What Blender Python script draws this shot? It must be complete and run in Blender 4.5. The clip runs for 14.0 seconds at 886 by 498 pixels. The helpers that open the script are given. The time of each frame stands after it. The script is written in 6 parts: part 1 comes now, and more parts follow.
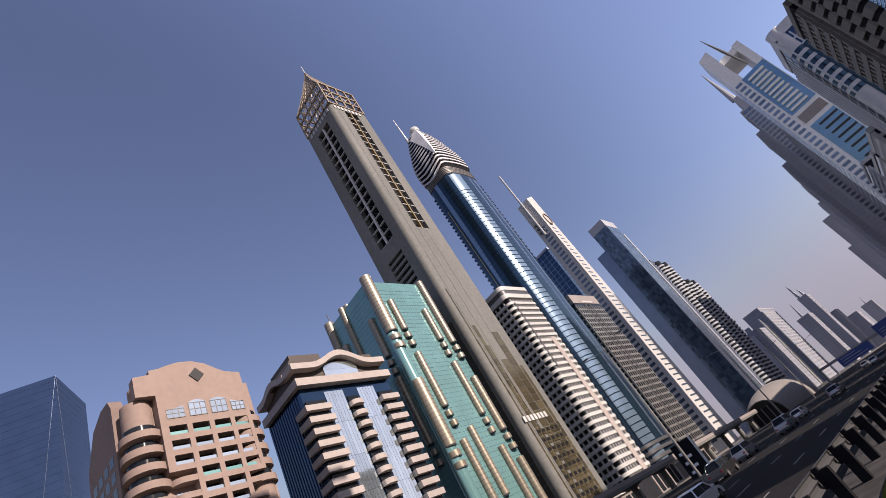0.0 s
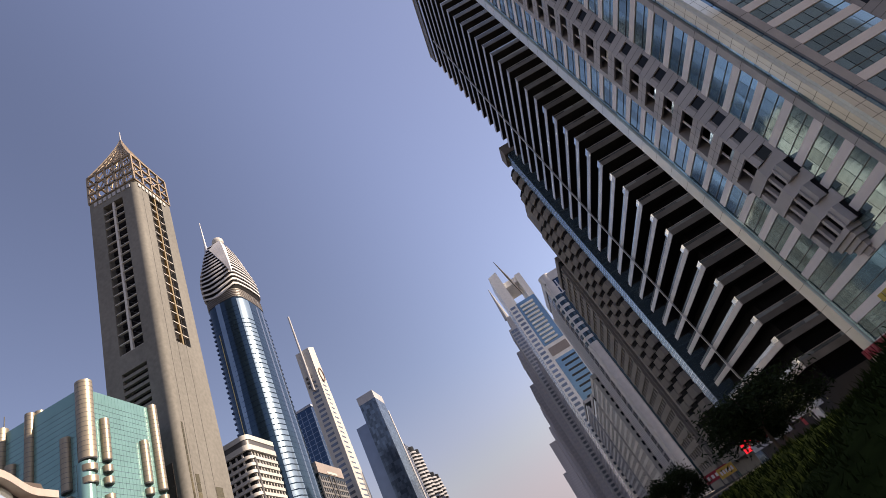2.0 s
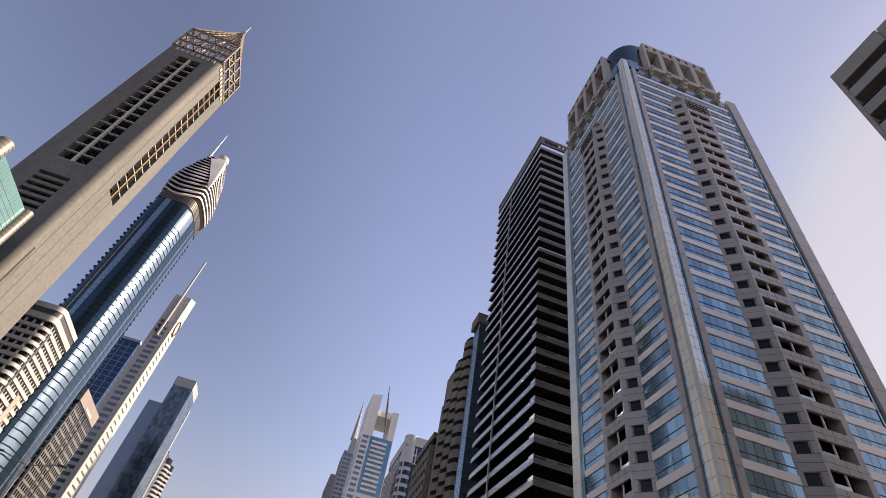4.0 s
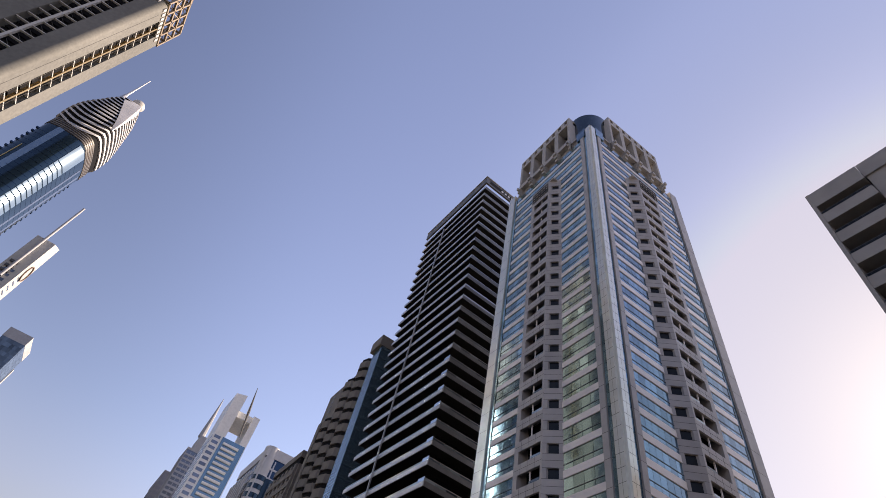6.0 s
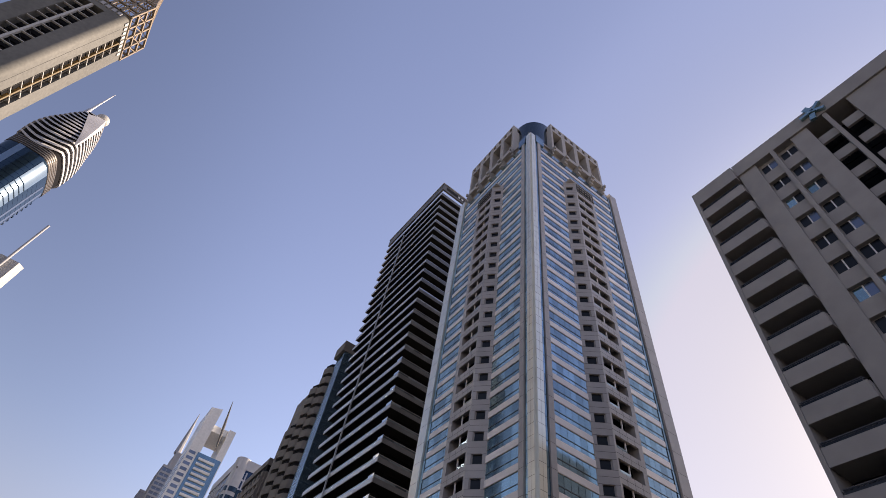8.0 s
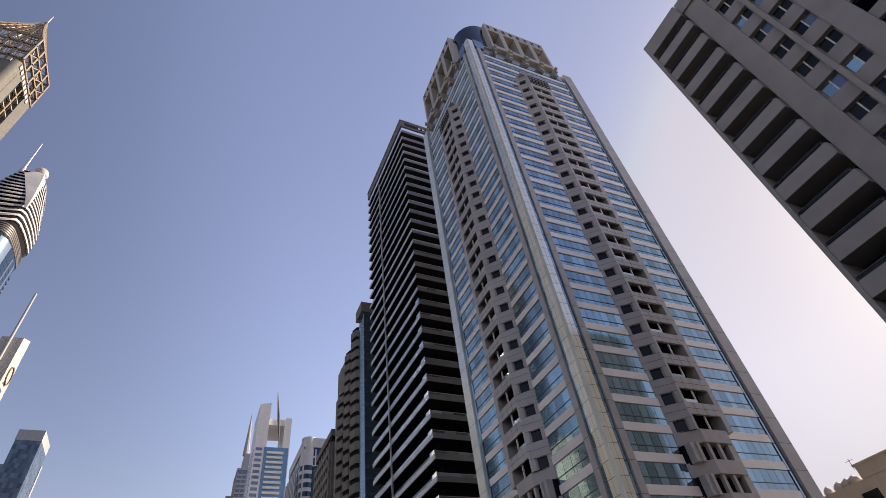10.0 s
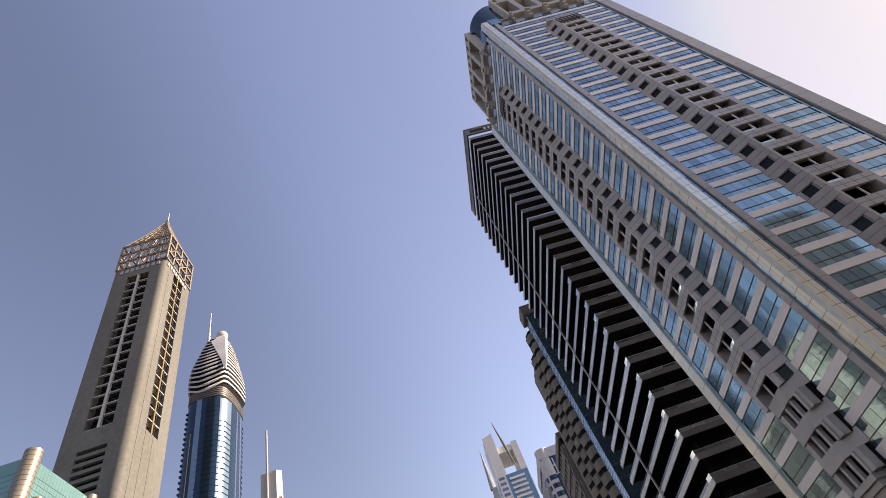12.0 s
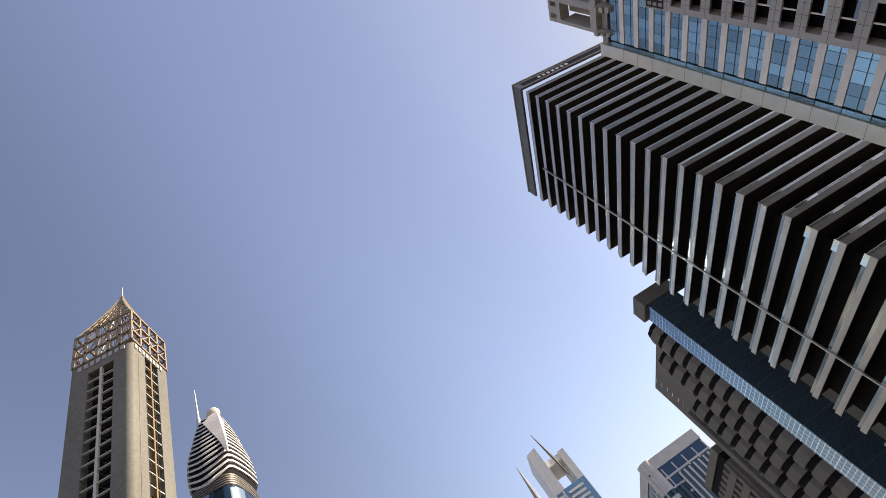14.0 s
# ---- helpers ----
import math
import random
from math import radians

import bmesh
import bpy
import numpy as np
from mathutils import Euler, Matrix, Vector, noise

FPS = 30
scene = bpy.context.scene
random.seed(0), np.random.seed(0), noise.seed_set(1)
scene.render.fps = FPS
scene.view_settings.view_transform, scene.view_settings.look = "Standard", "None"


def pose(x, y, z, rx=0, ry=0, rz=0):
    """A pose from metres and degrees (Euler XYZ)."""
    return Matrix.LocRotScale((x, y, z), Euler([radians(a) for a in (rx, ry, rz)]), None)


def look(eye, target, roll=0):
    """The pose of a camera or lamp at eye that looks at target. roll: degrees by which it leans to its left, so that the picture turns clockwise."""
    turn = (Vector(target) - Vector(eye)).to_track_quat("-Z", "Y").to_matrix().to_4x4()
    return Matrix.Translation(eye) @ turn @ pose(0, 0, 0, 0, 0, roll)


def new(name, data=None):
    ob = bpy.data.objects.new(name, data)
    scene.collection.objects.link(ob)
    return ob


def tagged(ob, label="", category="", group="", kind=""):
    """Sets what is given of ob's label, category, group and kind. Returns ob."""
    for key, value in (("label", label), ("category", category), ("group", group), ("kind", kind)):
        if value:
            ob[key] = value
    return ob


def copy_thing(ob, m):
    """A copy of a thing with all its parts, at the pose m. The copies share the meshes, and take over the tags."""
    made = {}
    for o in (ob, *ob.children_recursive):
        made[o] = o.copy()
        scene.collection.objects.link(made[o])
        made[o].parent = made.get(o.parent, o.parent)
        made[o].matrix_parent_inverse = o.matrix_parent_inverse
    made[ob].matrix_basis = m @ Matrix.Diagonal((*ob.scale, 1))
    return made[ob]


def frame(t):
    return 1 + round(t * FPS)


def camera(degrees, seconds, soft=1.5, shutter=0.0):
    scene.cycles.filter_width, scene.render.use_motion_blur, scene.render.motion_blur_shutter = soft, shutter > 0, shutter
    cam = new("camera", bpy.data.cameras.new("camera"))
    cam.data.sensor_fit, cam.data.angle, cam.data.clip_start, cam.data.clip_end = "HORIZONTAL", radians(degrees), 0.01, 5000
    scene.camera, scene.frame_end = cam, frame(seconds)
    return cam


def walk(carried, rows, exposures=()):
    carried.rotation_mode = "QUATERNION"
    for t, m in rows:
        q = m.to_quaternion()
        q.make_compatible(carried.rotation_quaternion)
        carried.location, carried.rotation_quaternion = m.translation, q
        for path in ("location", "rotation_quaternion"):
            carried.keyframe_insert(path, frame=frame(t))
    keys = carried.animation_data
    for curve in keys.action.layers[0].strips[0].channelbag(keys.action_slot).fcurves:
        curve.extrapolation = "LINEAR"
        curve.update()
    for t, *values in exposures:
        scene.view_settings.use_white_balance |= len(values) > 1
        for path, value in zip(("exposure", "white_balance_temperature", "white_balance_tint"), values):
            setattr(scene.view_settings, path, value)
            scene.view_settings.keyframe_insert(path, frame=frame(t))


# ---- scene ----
cam = camera(81.7, 14.0, soft=0.6)
PATH = [
    (0, 0, 0, 1.6, 126.226, 27.306, 50.478),
    (0.5, 0, 0, 1.6, 126.428, 28.559, 46.78),
    (1, 0, 0, 1.6, 125.253, 27.566, 36.96),
    (1.5, 0, 0, 1.6, 125.536, 27.349, 25.126),
    (2, 0, 0, 1.6, 128.368, 26.337, 17.549),
    (2.5, 0, 0, 1.6, 132.379, 20.856, 12.568),
    (3, 0, 0, 1.6, 133.936, 13.109, 4.917),
    (3.5, 0, 0, 1.6, 134.242, 1.243, -6.667),
    (4, 0, 0, 1.6, 136.017, -8.521, -17.936),
    (4.2, 0, 0, 1.6, 137.063, -10.538, -21.374),
    (6.3, -4.41, 6.1, 4.13, 141.819, -9.498, -36.313),
    (6.5, -4.32, 5.83, 3.83, 142.088, -9.355, -36.31),
    (7, 0, 0, 1.6, 142.911, -10.663, -35.766),
    (7.2, 0, 0, 1.6, 143.053, -10.053, -36.066),
    (9.3, 0, 0, 1.6, 138.709, 0.379, -29.398),
    (9.5, 0, 0, 1.6, 137.562, 2.296, -27.557),
    (10, 0, 0, 1.6, 134.525, 6.56, -22.462),
    (10.5, 0, 0, 1.6, 133.336, 11.87, -11.237),
    (11, 0, 0, 1.6, 133.523, 14.018, -1.764),
    (11.5, 0, 0, 1.6, 136.478, 15.601, 4.085),
    (12, 0, 0, 1.6, 141.324, 16.005, 9.172),
    (12.5, 0.38, 1.42, 1.32, 144.402, 16.024, 12.893),
    (13, -6.28, 6.68, 11.56, 145.142, 18.738, 13.922),
    (13.5, -13.9, 13.13, 25.69, 145.423, 22.154, 17.473),
    (14, -20.65, 21.63, 39.16, 145.795, 27.095, 16.932),
]
EXPOSURES = [(t, s + 0.2, k + 100, (20 if t < 1.5 else 19 if t < 9 else 17 if t < 13 else 12)) for t, s, k in ((0, 0.34, 7250), (1, 0.4, 7700), (2, 0.64, 8600), (3, 0.85, 8800), (4, 0.7, 8700), (6.5, 0.78, 8300), (7.5, 0.76, 8400), (9.5, 0.66, 8500), (10.3, 0.72, 8700), (11, 0.9, 9000), (12.5, 0.92, 9000), (13.3, 0.9, 8900), (14, 0.9, 8900))]
walk(cam, [(r[0], pose(*r[1:])) for r in PATH], EXPOSURES)

# ---- light ----
SUN_AZ, SUN_EL = 86.0, 29.0
world = bpy.data.worlds.new("sky")
world.use_nodes = True
scene.world = world
wn = world.node_tree
sky = wn.nodes.new("ShaderNodeTexSky")
sky.sky_type = "NISHITA"
sky.sun_disc = False
sky.sun_elevation = radians(SUN_EL)
sky.sun_rotation = radians(SUN_AZ)
sky.air_density, sky.dust_density, sky.ozone_density = 1.05, 0.85, 2.5
wn.nodes["Background"].inputs["Strength"].default_value = 0.158
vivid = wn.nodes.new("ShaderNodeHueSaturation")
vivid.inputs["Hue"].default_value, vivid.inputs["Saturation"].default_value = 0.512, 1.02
# the dust veil softens the glare round the sun
dim, glare, veil, total = [wn.nodes.new("ShaderNodeVectorMath") for _ in range(4)]
dim.operation, glare.operation, veil.operation, total.operation = "MINIMUM", "SUBTRACT", "SCALE", "ADD"
dim.inputs[1].default_value, veil.inputs["Scale"].default_value = (2.9, 3.2, 4.1), 0.3
wn.links.new(sky.outputs["Color"], dim.inputs[0])
wn.links.new(sky.outputs["Color"], glare.inputs[0])
wn.links.new(dim.outputs["Vector"], glare.inputs[1])
wn.links.new(glare.outputs["Vector"], veil.inputs[0])
wn.links.new(dim.outputs["Vector"], total.inputs[0])
wn.links.new(veil.outputs["Vector"], total.inputs[1])
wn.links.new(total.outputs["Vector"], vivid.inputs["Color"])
# dusty lilac haze low over the whole horizon
way, split, depth = wn.nodes.new("ShaderNodeTexCoord"), wn.nodes.new("ShaderNodeSeparateXYZ"), wn.nodes.new("ShaderNodeMapRange")
wn.links.new(way.outputs["Generated"], split.inputs["Vector"])
wn.links.new(split.outputs["Z"], depth.inputs["Value"])
depth.inputs["From Min"].default_value, depth.inputs["From Max"].default_value = 0.0, 0.42
depth.inputs["To Min"].default_value, depth.inputs["To Max"].default_value = 0.85, 0.0
depth.interpolation_type = "SMOOTHSTEP"
haze = wn.nodes.new("ShaderNodeMix")
haze.data_type = "RGBA"
wn.links.new(depth.outputs["Result"], haze.inputs["Factor"])
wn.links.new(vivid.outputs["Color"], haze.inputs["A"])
haze.inputs["B"].default_value = (2.05, 2.12, 2.8, 1)
# the dusty air is brightest at mid angles from the sun and deepest blue away from it
toward, ring, tone = wn.nodes.new("ShaderNodeVectorMath"), wn.nodes.new("ShaderNodeValToRGB"), wn.nodes.new("ShaderNodeMix")
to_sun = Vector((math.sin(radians(SUN_AZ)) * math.cos(radians(SUN_EL)), math.cos(radians(SUN_AZ)) * math.cos(radians(SUN_EL)), math.sin(radians(SUN_EL))))
toward.operation, tone.data_type, tone.blend_type = "DOT_PRODUCT", "RGBA", "MULTIPLY"
toward.inputs[1].default_value, tone.inputs["Factor"].default_value = to_sun, 1.0
wn.links.new(way.outputs["Generated"], toward.inputs[0])
wn.links.new(toward.outputs["Value"], ring.inputs["Fac"])
ring.color_ramp.interpolation = "EASE"
ring.color_ramp.elements[0].position, ring.color_ramp.elements[1].position = 0.0, 1.0
for at, v, warm in ((0.0, 0.7, 0), (0.45, 1.0, 0), (0.72, 0.92, -0.01), (0.9, 0.73, -0.03), (1.0, 0.62, -0.04)):
    e = ring.color_ramp.elements[0 if at == 0.0 else -1] if at in (0.0, 1.0) else ring.color_ramp.elements.new(at)
    e.color = (v + warm, v, v - warm / 2, 1)
wn.links.new(haze.outputs["Result"], tone.inputs["A"])
wn.links.new(ring.outputs["Color"], tone.inputs["B"])
wn.links.new(tone.outputs["Result"], wn.nodes["Background"].inputs["Color"])
sun_data = bpy.data.lights.new("sun", "SUN")
sun_data.energy, sun_data.angle, sun_data.color = 4.8, radians(0.55), (1.0, 0.95, 0.88)
sun = new("sun", sun_data)
sun.matrix_world = look(to_sun * 300, (0, 0, 0))


# ---- materials ----
def material(name, colour, rough=0.7, metal=0.0, vary=0.12, grain=0.6, stain=0.06, bump=0.15, coat=0.0, pieces=0.0, ior=1.5):
    """A surface with fine grain, broad stains and a little relief; pieces: how far single pieces differ."""
    m = bpy.data.materials.new(name)
    m.use_nodes = True
    nt = m.node_tree
    b = nt.nodes["Principled BSDF"]
    tc = nt.nodes.new("ShaderNodeTexCoord")
    fine, broad = nt.nodes.new("ShaderNodeTexNoise"), nt.nodes.new("ShaderNodeTexNoise")
    fine.inputs["Scale"].default_value, fine.inputs["Detail"].default_value = grain, 6
    broad.inputs["Scale"].default_value, broad.inputs["Detail"].default_value = stain, 4
    stretch = nt.nodes.new("ShaderNodeMapping")
    stretch.inputs["Scale"].default_value = (1, 1, 0.25)
    geo = nt.nodes.new("ShaderNodeNewGeometry")
    nt.links.new(geo.outputs["Position"], fine.inputs["Vector"])
    nt.links.new(geo.outputs["Position"], stretch.inputs["Vector"])
    nt.links.new(stretch.outputs["Vector"], broad.inputs["Vector"])
    add = nt.nodes.new("ShaderNodeMath")
    add.operation = "ADD"
    nt.links.new(fine.outputs["Fac"], add.inputs[0])
    nt.links.new(broad.outputs["Fac"], add.inputs[1])
    rng = nt.nodes.new("ShaderNodeMapRange")
    rng.inputs["From Min"].default_value, rng.inputs["From Max"].default_value = 0.7, 1.3
    rng.inputs["To Min"].default_value, rng.inputs["To Max"].default_value = 1 - vary, 1 + vary
    nt.links.new(add.outputs[0], rng.inputs["Value"])
    value = rng.outputs["Result"]
    if pieces:
        info = nt.nodes.new("ShaderNodeObjectInfo")
        pr = nt.nodes.new("ShaderNodeMapRange")
        pr.inputs["To Min"].default_value, pr.inputs["To Max"].default_value = 1 - pieces, 1 + pieces
        nt.links.new(info.outputs["Random"], pr.inputs["Value"])
        mul = nt.nodes.new("ShaderNodeMath")
        mul.operation = "MULTIPLY"
        nt.links.new(value, mul.inputs[0])
        nt.links.new(pr.outputs["Result"], mul.inputs[1])
        value = mul.outputs[0]
    mix = nt.nodes.new("ShaderNodeVectorMath")
    mix.operation = "SCALE"
    mix.inputs[0].default_value = colour
    nt.links.new(value, mix.inputs["Scale"])
    nt.links.new(mix.outputs["Vector"], b.inputs["Base Color"])
    b.inputs["Roughness"].default_value, b.inputs["Metallic"].default_value = rough, metal
    b.inputs["Coat Weight"].default_value, b.inputs["IOR"].default_value = coat, ior
    if bump:
        bp = nt.nodes.new("ShaderNodeBump")
        bp.inputs["Strength"].default_value, bp.inputs["Distance"].default_value = bump, 0.05
        nt.links.new(fine.outputs["Fac"], bp.inputs["Height"])
        nt.links.new(bp.outputs["Normal"], b.inputs["Normal"])
    return m


def coated_glass(name, colour, rough=0.06, metal=0.8, wave=0.25, pieces=0.2):
    """Coated facade glass: mirrors the sky in its tint, each pane a little out of true."""
    m = material(name, colour, rough, metal, 0.12, 0.12, 0.03, wave, pieces=pieces)
    for n in m.node_tree.nodes:
        if n.type == "BUMP":
            n.inputs["Distance"].default_value = 0.12
    return m


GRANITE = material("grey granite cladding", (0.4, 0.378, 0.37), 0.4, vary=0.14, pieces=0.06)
# pale cream puts the corner's reflected glow into the colour
POLISHED = material("polished stone paled for sheen", (0.8, 0.79, 0.7), 0.14, 0.45, vary=0.1, coat=0.2)
GRANITE_DARK = material("dark joint", (0.05, 0.049, 0.05), 0.7, ior=1.2)
WHITE_BAND = material("white spandrel glass", (0.82, 0.77, 0.745), 0.22, vary=0.06, pieces=0.07)
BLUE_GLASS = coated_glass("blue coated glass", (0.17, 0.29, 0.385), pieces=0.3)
# lighter than the blue glass to brighten reflections on the west face
BLUE_GLASS_SIDE = coated_glass("lightened teal coated glass", (0.31, 0.48, 0.52), pieces=0.35)
DARK_GLASS = material("dark window glass", (0.012, 0.014, 0.017), 0.12, 0.0, 0.1, 0.2, 0.05, 0.1, pieces=0.4, ior=1.33)
# strong tone spread between pieces imitates speckled reflections
BALUSTRADE = coated_glass("balustrade glass", (0.36, 0.42, 0.44), 0.08, 0.55, pieces=0.7)
# near black: puts the shade of recesses into the colour; also black posts and board
BLACK_VOID = material("near black recess shade and paint", (0.014, 0.014, 0.016), 0.7, ior=1.12)
PALE_STONE = material("pale stone crown", (0.40, 0.385, 0.372), 0.6)
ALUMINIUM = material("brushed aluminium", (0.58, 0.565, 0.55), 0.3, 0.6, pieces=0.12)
DARK_METAL = material("dark metal", (0.09, 0.09, 0.095), 0.45, 0.4)
PARAPET = material("dull grey metal", (0.172, 0.168, 0.164), 0.45, 0.3, vary=0.25, pieces=0.2)
SLAB = material("slab darkened for shade", (0.035, 0.034, 0.035), 0.7, ior=1.2)
WHITE_PAINT = material("white painted render", (0.33, 0.315, 0.305), 0.75, vary=0.12)
STRIPE = material("white metal stripe", (0.5, 0.5, 0.52), 0.5)
OFF_WHITE = material("off-white cladding", (0.42, 0.415, 0.405), 0.55, pieces=0.05)
CONCRETE = material("bare concrete", (0.143, 0.143, 0.136), 0.65, vary=0.18, ior=1.28)
COLUMN = material("bronze column cladding", (0.25, 0.215, 0.165), 0.42, 0.5, pieces=0.12)
GOLD = material("gold anodised metal", (0.62, 0.43, 0.2), 0.28, 0.85, pieces=0.15)
BRONZE = material("bronze lattice steel", (0.32, 0.25, 0.175), 0.42, 0.5)
PINK = material("pink beige render", (0.25, 0.185, 0.16), 0.75, vary=0.1, ior=1.3)
# the pink render a fifth darker, for the wing's shaded side
PINK_DARK = material("darkened pink render", (0.2, 0.147, 0.128), 0.75, ior=1.3)
BEIGE = material("beige cladding", (0.325, 0.282, 0.262), 0.65)
BROWN_ROOF = material("dark brown metal roof", (0.05, 0.036, 0.03), 0.6)
NAVY_GLASS = coated_glass("navy glass", (0.024, 0.055, 0.105), 0.08, 0.75)
SKY_GLASS = coated_glass("pale blue mirror glass", (0.72, 0.8, 0.82), 0.05, 0.9, pieces=0.1)
TEAL_GLASS = coated_glass("teal mirror glass", (0.17, 0.345, 0.34), 0.2, 0.4, pieces=0.1)
ROSE_GLASS = coated_glass("deep blue glass", (0.024, 0.052, 0.082), 0.1, 0.65)
ROSE_LIGHT = coated_glass("light blue glass", (0.22, 0.31, 0.4), 0.15, 0.7)
GREY_GLASS = coated_glass("grey blue glass", (0.16, 0.2, 0.27), 0.15, 0.6)
PANEL_GLASS = coated_glass("speckled panel glass", (0.10, 0.135, 0.175), 0.15, 0.6, pieces=0.4)
for node in [n for n in PANEL_GLASS.node_tree.nodes if n.type == "OBJECT_INFO"]:
    islands = PANEL_GLASS.node_tree.nodes.new("ShaderNodeNewGeometry")
    PANEL_GLASS.node_tree.links.new(islands.outputs["Random Per Island"], node.outputs["Random"].links[0].to_socket)
# distance haze is put into the next four pale colours
FAR_HAZED = material("far cladding paled for haze", (0.26, 0.265, 0.3), 0.8)
FAR_HAZED_GLASS = material("far glass paled for haze", (0.22, 0.23, 0.27), 0.6)
HAZE_GREY = material("pale grey haze tint", (0.32, 0.33, 0.36), 0.7)
HAZE_BLUE = material("pale blue grey haze tint", (0.30, 0.34, 0.42), 0.6)
BROWN_GREY = material("brown grey cladding", (0.24, 0.21, 0.2), 0.65)
TAN = material("tan render", (0.178, 0.162, 0.15), 0.8)
ASPHALT = material("asphalt", (0.021, 0.0205, 0.022), 0.9, ior=1.12, grain=3, stain=0.15, vary=0.25)
PAINT_WHITE = material("road paint", (0.2, 0.2, 0.195), 0.7)
PAINT_YELLOW = material("yellow road paint", (0.25, 0.2, 0.09), 0.7)
SAND = material("sandy ground", (0.2, 0.178, 0.15), 0.9, grain=0.4, stain=0.02)
PAVING = material("grey paving", (0.058, 0.055, 0.055), 0.85, grain=1.6, ior=1.15, vary=0.5)
STEEL = material("galvanised steel", (0.22, 0.215, 0.21), 0.5, 0.6)
RED_SIGN = material("red sign face", (0.35, 0.02, 0.04), 0.4)
YELLOW_SIGN = material("yellow lettering", (0.6, 0.42, 0.08), 0.5)
BLUE_SIGN = material("blue road sign", (0.02, 0.06, 0.25), 0.4)
WHITE_SIGN = material("white sign face", (0.75, 0.75, 0.75), 0.5)
BARK = material("bark", (0.09, 0.065, 0.045), 0.9, grain=8)
GRASS = material("grass and shrubs", (0.0115, 0.018, 0.005), 0.9, ior=1.04, grain=3, stain=0.4, vary=0.5)
LEAF = material("leaves", (0.018, 0.028, 0.01), 0.65, ior=1.15, vary=0.35)
CAR_WHITE = material("white car paint", (0.7, 0.7, 0.7), 0.25, coat=0.6, bump=0)
CAR_BLACK = material("black car paint", (0.02, 0.02, 0.022), 0.2, coat=0.8, bump=0)
CAR_SILVER = material("silver car paint", (0.35, 0.36, 0.38), 0.3, 0.6, bump=0)
FACET_GLASS = coated_glass("hazy blue facet glass", (0.045, 0.075, 0.145), 0.15, 0.6)
GOLD_GLASS = coated_glass("bronze glass with reflections in colour", (0.20, 0.165, 0.10), 0.14, 0.7, pieces=0.35)
LIT_RED = material("lit red sign", (0.5, 0.02, 0.03), 0.4)
LIT_RED.node_tree.nodes["Principled BSDF"].inputs["Emission Color"].default_value = (0.8, 0.02, 0.04, 1)
LIT_RED.node_tree.nodes["Principled BSDF"].inputs["Emission Strength"].default_value = 0.7
PORTAL_WHITE = material("white metal cladding", (0.72, 0.72, 0.71), 0.4, pieces=0.05)
# tan render made paler, so the haze before the block is in its colour
SANDSTONE = material("sand render paled for haze", (0.62, 0.54, 0.47), 0.8, vary=0.1)
CURVED_GREY = material("light grey cladding", (0.5, 0.5, 0.52), 0.5)
RUBBER = material("rubber", (0.02, 0.02, 0.02), 0.8)


